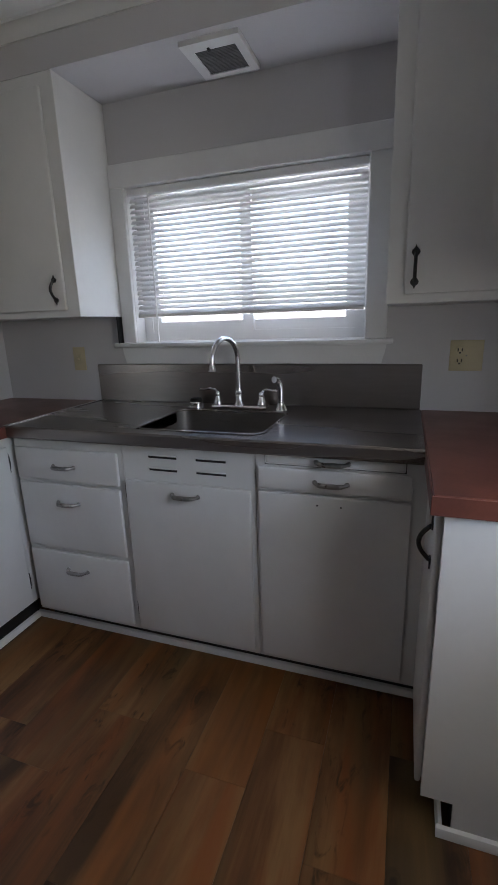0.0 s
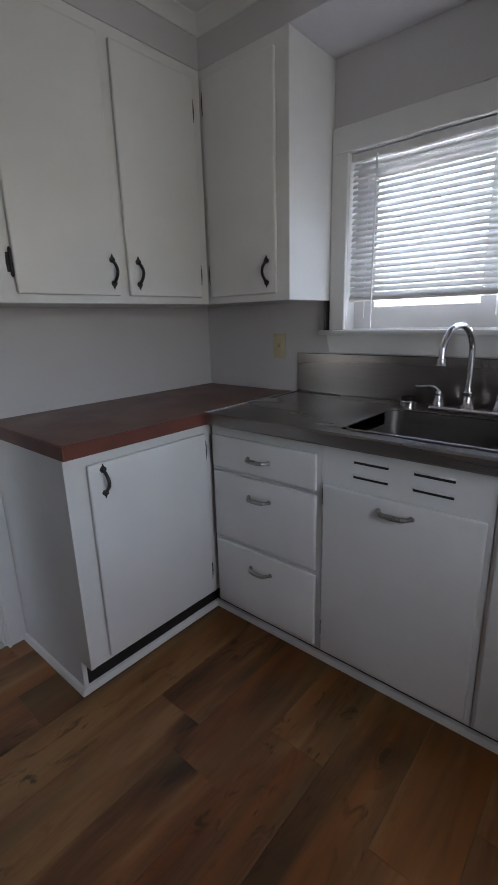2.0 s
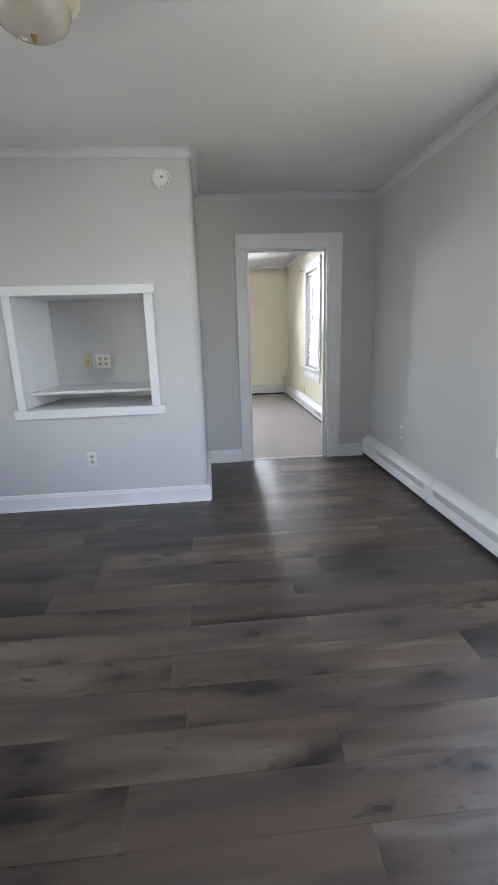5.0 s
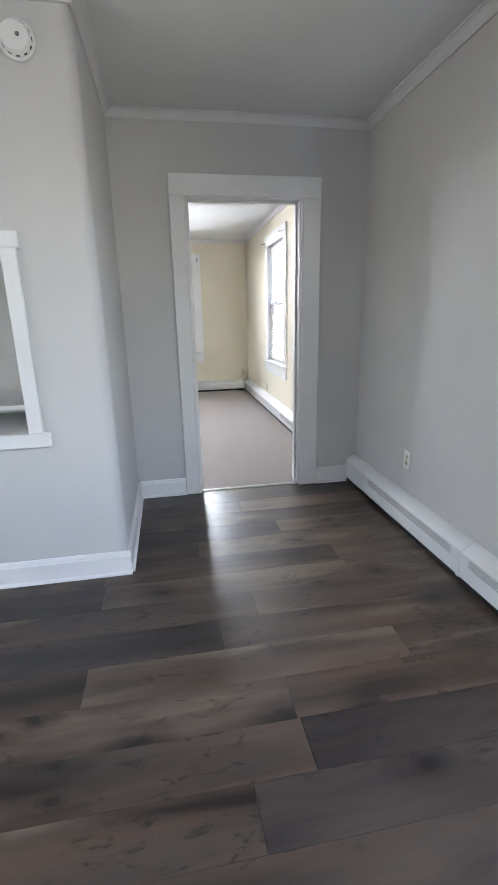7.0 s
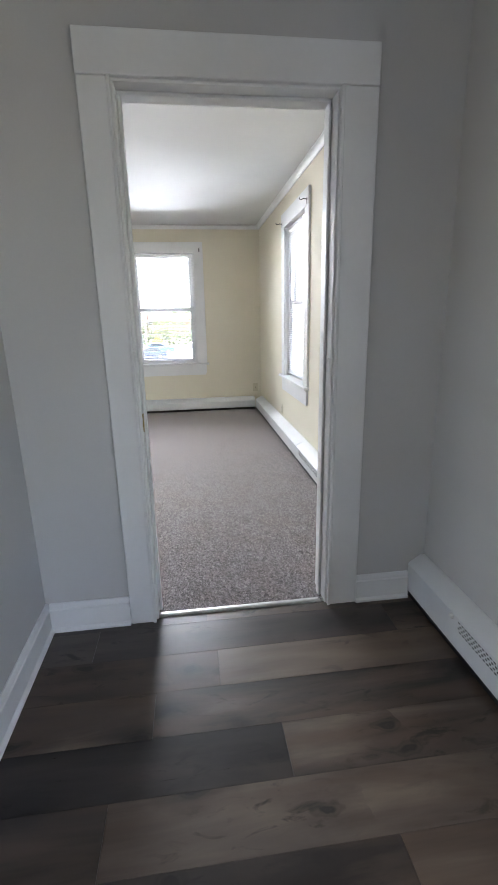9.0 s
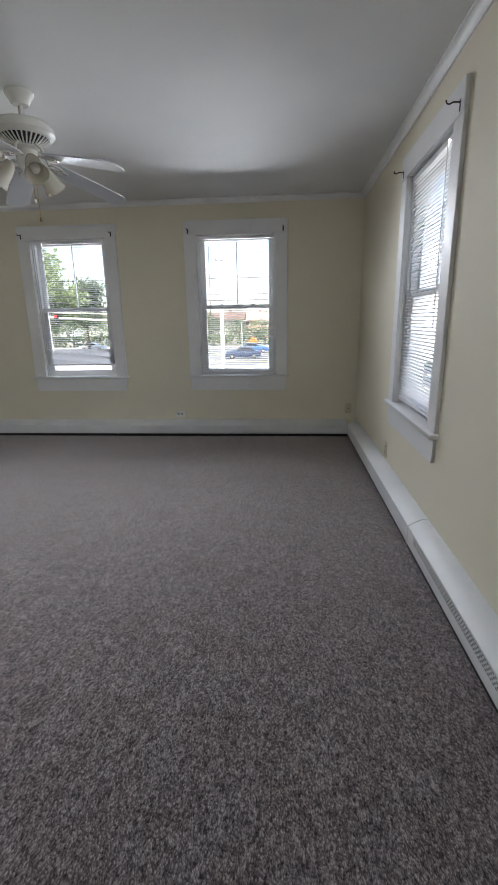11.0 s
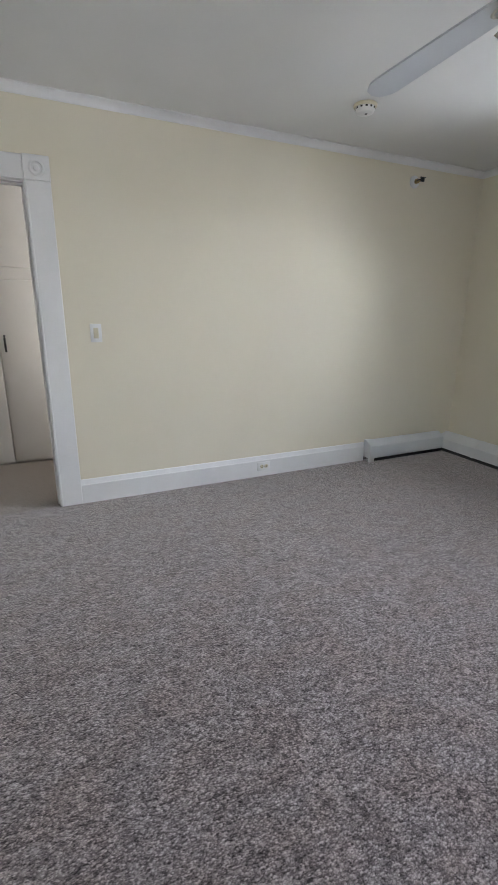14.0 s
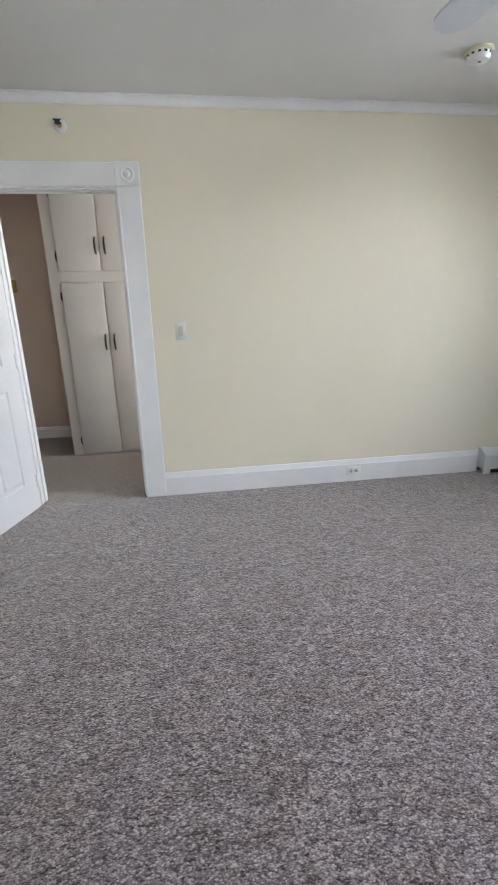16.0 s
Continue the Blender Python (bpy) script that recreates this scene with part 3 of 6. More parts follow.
skirting("baseboard_living", [((XW, HD[1] + 0.145), (XW, 10.13), (1, 0)), ((XW, Y4), (XW, HD[0] - 0.14), (1, 0)), ((XW, Y4), (ST_X, Y4), (0, 1)), ((ST_X, Y4), (ST_X, ST_Y + 0.018), (-1, 0)), ((ST_X, ST_Y), (CH_X, ST_Y), (0, 1)), ((CH_X, Y4), (CH_X, ST_Y + 0.018), (1, 0)), ((CH_X, Y4), (LD[0] - 0.13, Y4), (0, 1))], 0.17, 0.018, "tall white painted baseboard")
skirting("baseboard_hall", [((-4.3, 5.72), (-4.3, 8.6), (1, 0))], 0.12, 0.016, "white hall baseboard")


def doorway(name, along, lo, hi, top, near, far, side, head, label, blocks=False):
    """Jambs, stops and casings round an opening. near and far: the wall's faces."""
    t = thing(name, ((lo + hi) / 2, near, 0) if along == "x" else (near, (lo + hi) / 2, 0), label, "doorway", kind="structure")
    sgn = 1 if far > near else -1

    def b(nm, u0, u1, w0, w1, z0, z1, lab="", bev=0.003):
        r = (u0, u1, w0, w1, z0, z1) if along == "x" else (w0, w1, u0, u1, z0, z1)
        return part(nm, boxes(r, bevel=bev), TRIM, t, lab)

    n0, f0 = near - sgn * 0.004, far + sgn * 0.004
    b("jamb", lo - 0.02, lo, n0, f0, 0, top)
    b("jamb", hi, hi + 0.02, n0, f0, 0, top)
    b("head_jamb", lo - 0.02, hi + 0.02, n0, f0, top, top + 0.02)
    mid = (near + far) / 2
    for s0, s1 in ((lo, lo + 0.012), (hi - 0.012, hi)):
        b("stop", s0, s1, mid - sgn * 0.018, mid + sgn * 0.02, 0, top - 0.012)
    b("head_stop", lo, hi, mid - sgn * 0.018, mid + sgn * 0.02, top - 0.012, top)
    for face, out in ((near, -sgn), (far, sgn)):
        d = face + out * 0.02
        b("casing", lo - 0.008 - side[0], lo - 0.008, face, d, 0, top + 0.008)
        b("casing", hi + 0.008, hi + 0.008 + side[1], face, d, 0, top + 0.008)
        if blocks:
            b("head_casing", lo - 0.008, hi + 0.008, face, d, top + 0.008, top + 0.008 + head)
            for c in (lo - 0.008 - side[0], hi + 0.008):
                w = side[0] if c < lo else side[1]
                blk = b("corner_block", c - 0.002, c + w + 0.002, face, face + out * 0.026, top + 0.008, top + 0.012 + head)
                bm = bmesh.new()
                ctr = (c + w / 2, face + out * 0.026, top + 0.008 + head / 2) if along == "x" else (face + out * 0.026, c + w / 2, top + 0.008 + head / 2)
                axis = Vector((0, out, 0)) if along == "x" else Vector((out, 0, 0))
                lathe(bm, [(0.042, 0), (0.04, 0.006), (0.032, 0.007), (0.028, 0.002), (0.018, 0.002), (0.013, 0.007), (0, 0.009)], Matrix.Translation(ctr) @ axis.to_track_quat("Z", "Y").to_matrix().to_4x4(), 20, False)
                part("rosette", bm, TRIM, blk)
        else:
            b("head_casing", lo - 0.008 - side[0], hi + 0.008 + side[1], face, d + out * 0.003, top + 0.008, top + 0.008 + head)
        # fine bead along the inner edge of the casing
        for c in (lo - 0.02, hi + 0.008):
            b("bead", c, c + 0.012, d, d + out * 0.006, 0, top + 0.008, bev=0.002)
    return t


door_1 = doorway("door_1", "x", KD[0], KD[1], KD[2], Y1, Y2, (0.105, 0.105), 0.115, "white painted cased doorway without a door")
door_2 = doorway("door_2", "x", LD[0], LD[1], LD[2], Y3, Y4, (0.105, 0.133), 0.125, "white painted cased doorway without a door")
door_3 = doorway("door_3", "y", HD[0], HD[1], HD[2], XW, XW - 0.12, (0.13, 0.137), 0.125, "white painted doorway with carved corner blocks", True)
part("strike_plate", boxes((KD[1] - 0.003, KD[1] + 0.001, Y1 + 0.025, Y1 + 0.05, 0.84, 0.92), bevel=0.001), OLD_BRASS, door_1, "dull brass strike plate")
part("strike_plate", boxes((LD[0] - 0.001, LD[0] + 0.003, Y3 + 0.02, Y3 + 0.05, 0.83, 0.90), bevel=0.001), OLD_BRASS, door_2, "dull brass strike plate")
for z in (0.28, 1.0, 1.72):
    part("hinge_mortise", boxes((LD[1] - 0.002, LD[1] + 0.001, Y3 + 0.012, Y3 + 0.04, z, z + 0.09), bevel=0.001), TRIM, door_2, "painted-over hinge mortise")

for name, x0, x1, y0, y1, label in (("threshold_1", KD[0] - 0.0, KD[1] + 0.0, 2.335, 2.38, "pale worn threshold strip between plank floors"), ("threshold_2", LD[0], LD[1], 6.44, 6.475, "bright metal carpet threshold strip")):
    bm = bmesh.new()
    w = y1 - y0
    prism(bm, [(0, -0.005), (w, -0.005), (w, 0.003), (w * 0.75, 0.009), (w * 0.25, 0.009), (0, 0.003)], (x0, y0, 0), (0, 1, 0), (0, 0, 1), (x1 - x0, 0, 0))
    tagged(part(name, bm, ALU), label, "threshold", kind="structure")

# ---- shared fittings ----
def face_basis(facing):
    """A turn that takes the local front (-y) to the given direction in the plan."""
    return Matrix.Rotation(math.atan2(facing[1], facing[0]) + math.pi / 2, 4, "Z")


def bow_pull(parent, at, axis, out, length=0.09, material=None, name="handle", label="bowed nickel handle"):
    """A bowed bar handle on two feet."""
    at, axis, out = Vector(at), Vector(axis), Vector(out)
    bm = bmesh.new()
    pts, radii = [], []
    for k in range(33):
        u = k / 32 * 2 - 1
        pts.append(at + axis * (u * length / 2) + out * (0.004 + 0.022 * (1 - u ** 4)))
        ridge = 0.0014 if 0.45 < abs(u) < 0.8 and k % 2 else 0.0
        radii.append(0.0052 + 0.0035 * (1 - u * u) + ridge)
    tube(bm, pts, 0.005, 10, radii)
    for s in (-1, 1):
        p = at + axis * (s * length / 2)
        cyl(bm, p - out * 0.001, p + out * 0.007, 0.009, 0.006, 10)
    return part(name, bm, material or NICKEL, parent, label)


def iron_pull(parent, at, out, size=0.11):
    """An upright iron pull with a spade at either end."""
    at, out, up = Vector(at), Vector(out), Vector((0, 0, 1))
    side = up.cross(out)
    bm = bmesh.new()
    tube(bm, [at + up * (u * size * 0.32) + out * (0.005 + 0.024 * (1 - u * u)) for u in (k / 8 - 1 for k in range(17))], 0.0055, 8)
    spade = [(0, 0.53), (0.03, 0.45), (0.09, 0.40), (0.105, 0.34), (0.06, 0.27), (-0.06, 0.27), (-0.105, 0.34), (-0.09, 0.40), (-0.03, 0.45)]
    for s in (1, -1):
        prism(bm, [(p * size, q * size * s) for p, q in spade], at, side, up, out * 0.004)
        cyl(bm, at + up * (s * 0.33 * size), at + up * (s * 0.33 * size) + out * 0.009, 0.006, 0.004, 8)
    return part("handle", bm, IRON, parent, "black iron handle with spade ends")


def iron_hinge(parent, at, out, h=0.07):
    at, out = Vector(at), Vector(out)
    side = Vector((0, 0, 1)).cross(out)
    bm = bmesh.new()
    cyl(bm, at - Vector((0, 0, h / 2)), at + Vector((0, 0, h / 2)), 0.005, None, 8)
    for s in (-1, 1):
        cyl(bm, at + Vector((0, 0, s * h / 2)), at + Vector((0, 0, s * (h / 2 + 0.008))), 0.006, 0.002, 8)
    prism(bm, [(-0.011, -h * 0.4), (0.011, -h * 0.4), (0.013, 0), (0.011, h * 0.4), (-0.011, h * 0.4), (-0.013, 0)], at - out * 0.006, side, (0, 0, 1), out * 0.004)
    return part("hinge", bm, IRON, parent, "black iron hinge")


def leaf(parent, name, u0, u1, z0, z1, face, out, thick=0.018, label="", material=None):
    """An overlay door or drawer front with eased edges. face: where the cabinet's frame stands; out: +-x or +-y."""
    bm = bmesh.new()
    s = out[0] or out[1]
    a, b = sorted((face + s * 0.0035, face + s * thick))
    c0, c1 = sorted((face, face + s * 0.0035))
    if out[0]:
        box(bm, a, b, u0, u1, z0, z1, 0.006, 3)
        box(bm, c0, c1, u0 + 0.01, u1 - 0.01, z0 + 0.01, z1 - 0.01)
    else:
        box(bm, u0, u1, a, b, z0, z1, 0.006, 3)
        box(bm, u0 + 0.01, u1 - 0.01, c0, c1, z0 + 0.01, z1 - 0.01)
    return part(name, bm, material or CAB, parent, label)


def cover_plate(name, m, gang, label, material, category, holes="duplex"):
    """A wall plate, shaped facing -y round its middle, with receptacles or a toggle."""
    t = local_thing(name, label, category)
    w = 0.07 + 0.046 * (gang - 1)
    part("plate", boxes((-w / 2, w / 2, -0.006, 0.0, -0.0575, 0.0575), bevel=0.0025, seg=2), material, t)
    for g in range(gang):
        cx = (g - (gang - 1) / 2) * 0.046
        what = holes if isinstance(holes, str) else holes[g]
        if what == "duplex":
            for cz in (-0.02, 0.02):
                bm = bmesh.new()
                cyl(bm, (cx, -0.0055, cz), (cx, -0.0085, cz), 0.0165, 0.0155, 16)
                face = part("receptacle", bm, AGED_PLASTIC if material is WHITE_PLASTIC else material, t)
                part("slots", boxes((cx - 0.009, cx - 0.005, -0.0092, -0.008, cz - 0.004, cz + 0.008), (cx + 0.005, cx + 0.009, -0.0092, -0.008, cz - 0.004, cz + 0.008), (cx - 0.003, cx + 0.003, -0.0092, -0.008, cz - 0.012, cz - 0.006)), DARK, face)
        elif what == "rocker":
            part("rocker", boxes((cx - 0.015, cx + 0.015, -0.011, -0.005, -0.033, 0.033), bevel=0.002), AGED_PLASTIC, t, "yellowed rocker")
        elif what == "toggle":
            part("toggle", boxes((cx - 0.005, cx + 0.005, -0.018, -0.005, -0.004, 0.012), bevel=0.002), material, t)
            part("surround", boxes((cx - 0.014, cx + 0.014, -0.0075, -0.005, -0.028, 0.028), bevel=0.001), material, t)
        elif what == "jack":
            bm = bmesh.new()
            cyl(bm, (cx, -0.005, 0), (cx, -0.012, 0), 0.006, 0.005, 12)
            part("jack", bm, DARK, t)
    bm = bmesh.new()
    cyl(bm, (0, -0.005, 0), (0, -0.0072, 0), 0.003, 0.003, 8)
    part("screw", bm, NICKEL, t)
    t.matrix_basis = m
    return t


# ---- windows and blinds ----
def blind(name, m, width, top, bottom, pitch, tilt, label, cord_side=-1, rail=None, stack=0.0):
    """A mini blind, facing -y, whose slats hang between top and bottom; tilt(z) in degrees."""
    t = local_thing(name, label, "window blind")
    part("head_rail", boxes((-width / 2, width / 2, -0.02, 0.012, top - 0.03, top), bevel=0.003), VINYL, t)
    prof = [(-0.0125, -0.0015), (-0.006, 0.0008), (0.0, 0.0016), (0.006, 0.0008), (0.0125, -0.0015)]
    vs = [(sx * (width / 2 - 0.004), y, z - off) for off in (0.0, 0.0006) for sx in (-1, 1) for y, z in prof]
    fs = []
    for k in range(4):
        fs += [(k, k + 1, 5 + k + 1, 5 + k), (10 + k, 15 + k, 15 + k + 1, 10 + k + 1)]
    for a, b in ((0, 10), (4, 14)):
        fs.append((a, a + 5, b + 5, b))
    me = bpy.data.meshes.new("slat")
    me.from_pydata(vs, [], fs)
    me.materials.append(SLAT)
    for poly in me.polygons:
        poly.use_smooth = True
    rnd = random.Random(int(width * 1000))
    z = top - 0.045
    while z > bottom + 0.02:
        s = new("slat", me)
        s.parent = t
        s.location, s.rotation_euler = (0, -0.004, z), (radians(tilt(z) + rnd.uniform(-2, 2)), radians(rnd.uniform(-0.06, 0.06)), 0)
        z -= pitch if z > stack else pitch * 0.62
    part("bottom_rail", boxes((-width / 2 + 0.002, width / 2 - 0.002, -0.016, 0.008, bottom, bottom + 0.016), bevel=0.003), rail or VINYL, t)
    for u in (-0.36, 0.0, 0.36) if width > 0.95 else (-0.32, 0.32):
        bm = bmesh.new()
        for y in (-0.017, 0.009):
            cyl(bm, (u * width, y, bottom + 0.01), (u * width, y, top - 0.02), 0.0007, None, 5)
        part("ladder_cord", bm, WHITE_PLASTIC, t)
    bm = bmesh.new()
    x = cord_side * (width / 2 - 0.11)
    cyl(bm, (x, -0.03, bottom - 0.11 if width > 0.95 else bottom + 0.5), (x - 0.0 * cord_side, -0.03, top - 0.02), 0.0035, None, 6)
    cyl(bm, (x, -0.03, top - 0.03), (x, -0.012, top - 0.015), 0.003, None, 6)
    part("tilt_wand", bm, WHITE_PLASTIC, t)
    t.matrix_basis = m
    return t


def double_hung(name, m, label):
    """A sash window with flat casings, shaped round the middle of its foot on the wall's inner face; outside is +y."""
    t = local_thing(name, label, "window", kind="structure")
    w, sill, head, mid = 0.41, 0.665, 2.105, 1.39
    for s in (-1, 1):
        part("casing", boxes((s * w, s * (w + 0.127), -0.02, 0.0, sill, head), bevel=0.003), TRIM, t)
        part("jamb", boxes((s * w, s * (w + 0.02), 0.0, 0.16, sill - 0.02, head + 0.02), bevel=0.002), TRIM, t)
        part("stop", boxes((s * (w - 0.014), s * w, 0.02, 0.035, sill, head), bevel=0.002), TRIM, t)
        part("track", boxes((s * (w - 0.022), s * w, 0.045, 0.125, sill, head), bevel=0.002), VINYL, t)
    part("head_casing", boxes((-w - 0.127, w + 0.127, -0.023, 0.0, head, head + 0.135), bevel=0.003), TRIM, t)
    part("head_jamb", boxes((-w, w, 0.0, 0.16, head, head + 0.02), bevel=0.002), TRIM, t)
    part("stool", boxes((-w - 0.15, w + 0.15, -0.05, 0.05, sill - 0.024, sill), bevel=0.006, seg=2), TRIM, t)
    part("sill", boxes((-w, w, 0.05, 0.18, sill - 0.03, sill - 0.004), bevel=0.003), VINYL, t)
    bm = bmesh.new()
    prism(bm, [(-w - 0.115, -0.024), (w + 0.115, -0.024), (w + 0.115, -0.13), (w + 0.1, -0.165), (-w - 0.1, -0.165), (-w - 0.115, -0.13)], (0, -0.018, sill), (1, 0, 0), (0, 0, 1), (0, 0.018, 0))
    part("apron", bm, TRIM, t)
    a = w - 0.022
    for nm, y, z0, z1, rail0, rail1 in (("upper_sash", 0.09, mid - 0.02, head, 0.04, 0.05), ("lower_sash", 0.055, sill, mid + 0.02, 0.06, 0.04)):
        sash = part(nm, boxes((-a, -a + 0.05, y, y + 0.03, z0, z1), (a - 0.05, a, y, y + 0.03, z0, z1), (-a + 0.05, a - 0.05, y, y + 0.03, z0, z0 + rail0), (-a + 0.05, a - 0.05, y, y + 0.03, z1 - rail1, z1)), VINYL, t)
        pane = part("pane", boxes((-a + 0.045, a - 0.045, y + 0.013, y + 0.017, z0 + rail0 - 0.005, z1 - rail1 + 0.005)), GLASS, sash)
        pane.visible_shadow = False
        if nm == "upper_sash":
            part("muntin", boxes((-0.006, 0.006, y + 0.008, y + 0.022, z0 + rail0, z1 - rail1), bevel=0.001), VINYL, sash)
        else:
            for u in (-0.17, 0.17):
                bm = bmesh.new()
                box(bm, u - 0.025, u + 0.025, y - 0.002, y + 0.03, z1, z1 + 0.008, 0.002)
                cyl(bm, (u, y + 0.014, z1 + 0.006), (u, y + 0.014, z1 + 0.016), 0.012, 0.009, 12)
                part("sash_lock", bm, VINYL, sash)
    t.matrix_basis = m
    return t


def kitchen_window(name, m, label):
    t = local_thing(name, label, "window", kind="structure")
    w, sill, head = 0.523, 1.212, 1.872
    for s, cw in ((-1, 0.07), (1, 0.083)):
        part("casing", boxes((s * w, s * (w + cw), -0.018, 0.0, sill, head), bevel=0.003), TRIM, t)
        part("jamb", boxes((s * w, s * (w + 0.01), 0.0, 0.16, sill - 0.02, head + 0.012), bevel=0.001), TRIM, t)
    part("head_casing", boxes((-w - 0.07, w + 0.083, -0.018, 0.0, head, head + 0.093), bevel=0.003), TRIM, t)
    part("head_jamb", boxes((-w, w, 0.0, 0.16, head, head + 0.012), bevel=0.001), TRIM, t)
    part("stool", boxes((-w - 0.105, w + 0.11, -0.05, 0.05, sill - 0.02, sill), bevel=0.006, seg=2), TRIM, t)
    part("sill", boxes((-w, w, 0.05, 0.18, sill - 0.018, sill + 0.004), bevel=0.003), VINYL, t)
    bm = bmesh.new()
    prism(bm, [(-w - 0.08, -0.02), (w + 0.085, -0.02), (w + 0.08, -0.05), (w + 0.068, -0.095), (-w - 0.065, -0.095), (-w - 0.077, -0.05)], (0, -0.016, sill), (1, 0, 0), (0, 0, 1), (0, 0.016, 0))
    part("apron", bm, TRIM, t)
    part("frame", boxes((-w, -w + 0.045, 0.07, 0.13, sill, head), (w - 0.045, w, 0.07, 0.13, sill, head), (-w + 0.045, w - 0.045, 0.07, 0.13, sill, sill + 0.045), (-w + 0.045, w - 0.045, 0.07, 0.13, head - 0.045, head)), VINYL, t)
    for nm, x0, x1, y in (("sash", -w + 0.045, 0.03, 0.075), ("sash", -0.03, w - 0.045, 0.102)):
        z0, z1, b = sill + 0.045, head - 0.045, 0.045
        sash = part(nm, boxes((x0, x0 + b, y, y + 0.026, z0, z1), (x1 - b, x1, y, y + 0.026, z0, z1), (x0 + b, x1 - b, y, y + 0.026, z0, z0 + b), (x0 + b, x1 - b, y, y + 0.026, z1 - b, z1)), VINYL, t)
        pane = part("pane", boxes((x0 + b - 0.004, x1 - b + 0.004, y + 0.011, y + 0.015, z0 + b - 0.004, z1 - b + 0.004)), GLASS, sash)
        pane.visible_shadow = False
    t.matrix_basis = m
    return t


EAST = Matrix.Rotation(-math.pi / 2, 4, "Z")
kitchen_window("window_1", Matrix.Translation((XE, 0.987, 0)) @ EAST, "white painted wide sliding window with a stool and apron")
blind("window_blind", Matrix.Translation((XE + 0.022, 0.987, 0)) @ EAST, 1.036, 1.868, 1.325, 0.0215, lambda z: 48, "half-closed white mini blind over the sink, lowered short of the stool", -1, RAILM)

# ---- kitchen cupboards ----
EX, NY, SY = (-1, 0), (0, -1), (0, 1)
FX = 1.342


def base_unit(name, y0, y1, label):
    t = thing(name, (1.6, (y0 + y1) / 2, 0), label, "kitchen cabinet", "cabinets of the sink run")
    part("body", boxes((FX, 1.343, y0 + 0.0005, y1 - 0.0005, 0.098, 0.884), (1.3435, 1.9, y0 + 0.0005, y1 - 0.0005, 0.098, 0.75)), CAB, t)
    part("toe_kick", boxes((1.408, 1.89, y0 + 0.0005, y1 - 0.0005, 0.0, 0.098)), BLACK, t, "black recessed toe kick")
    return t


d = base_unit("drawer_cabinet", 1.267, 1.77, "white painted base cabinet with three drawers under steel")
for z0, z1, pz in ((0.714, 0.843, 0.775), (0.42, 0.70, 0.625), (0.118, 0.402, 0.328)):
    f = leaf(d, "drawer", 1.283, 1.757, z0, z1, FX, EX)
    bow_pull(f, (FX - 0.018, 1.525, pz), (0, 1, 0), (-1, 0, 0), 0.095)

d = base_unit("sink_cabinet", 0.755, 1.266, "white painted sink cabinet with vent slots above a wide door")
f = leaf(d, "door", 0.769, 1.256, 0.12, 0.747, FX, EX)
bow_pull(f, (FX - 0.018, 1.012, 0.706), (0, 1, 0), (-1, 0, 0), 0.10)
for z in (0.7, 0.2):
    part("hinge", boxes((FX - 0.008, FX, 1.256, 1.264, z - 0.03, z + 0.03), bevel=0.002), IRON, f, "small dark hinge")
for y0, y1 in ((1.045, 1.156), (0.859, 0.97)):
    for z in (0.838, 0.791):
        bm = bmesh.new()
        box(bm, FX - 0.0025, FX + 0.001, y0, y1, z - 0.006, z + 0.006, 0.001)
        s = part("vent_slot", bm, DARK, d, "dark slot in the panel")
        bm = bmesh.new()
        tube(bm, [(FX - 0.002, y0, z + 0.005), (FX - 0.009, y0 + 0.012, z + 0.007), (FX - 0.009, y1 - 0.012, z + 0.007), (FX - 0.002, y1, z + 0.005)], 0.003, 6)
        part("louvre_lip", bm, CAB, s)

d = base_unit("board_cabinet", 0.211, 0.754, "white painted base cabinet with pull-out board, drawer and door")
part("stile", boxes((FX - 0.004, FX, 0.212, 0.258, 0.106, 0.884)), CAB, d)
f = leaf(d, "cutting_board", 0.285, 0.718, 0.846, 0.876, FX, EX, 0.008, "pull-out board with a grooved border")
part("board_gap", boxes((FX - 0.003, FX + 0.001, 0.2825, 0.7205, 0.8425, 0.8785)), DARK, d)
bow_pull(f, (FX - 0.008, 0.501, 0.861), (0, 1, 0), (-1, 0, 0), 0.10, None, "handle", "ridged nickel handle")
f = leaf(d, "drawer", 0.264, 0.742, 0.762, 0.838, FX, EX)
bow_pull(f, (FX - 0.018, 0.503, 0.797), (0, 1, 0), (-1, 0, 0), 0.10)
f = leaf(d, "door", 0.262, 0.742, 0.12, 0.752, FX, EX)
for y in (0.47, 0.545):
    bm = bmesh.new()
    cyl(bm, (FX - 0.0185, y, 0.72), (FX - 0.0175, y, 0.72), 0.003, None, 8)
    part("screw_hole", bm, DARK, f)

# corner cabinet under the window side's red worktop
FY = 1.787
d = thing("corner_cabinet", (1.2, 2.05, 0), "white painted corner base cabinet with one door and end panel", "kitchen cabinet")
part("body", boxes((0.752, 1.9, FY, 2.334, 0.135, 0.884)), CAB, d)
bm = bmesh.new()
prism(bm, [(FY - 0.002, 0.135), (FY + 0.068, 0.135), (FY + 0.068, 0.0), (2.334, 0.0), (2.334, 0.884), (FY - 0.002, 0.884)], (0.735, 0, 0), (0, 1, 0), (0, 0, 1), (0.017, 0, 0))
part("end_panel", bm, CAB, d)
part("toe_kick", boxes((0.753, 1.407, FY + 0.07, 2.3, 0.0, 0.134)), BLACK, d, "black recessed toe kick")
f = leaf(d, "door", 0.806, 1.305, 0.152, 0.846, FY, NY)
iron_pull(f, (0.855, FY - 0.018, 0.785), (0, -1, 0))
for z in (0.775, 0.245):
    iron_hinge(f, (1.309, FY - 0.006, z), (0, -1, 0))
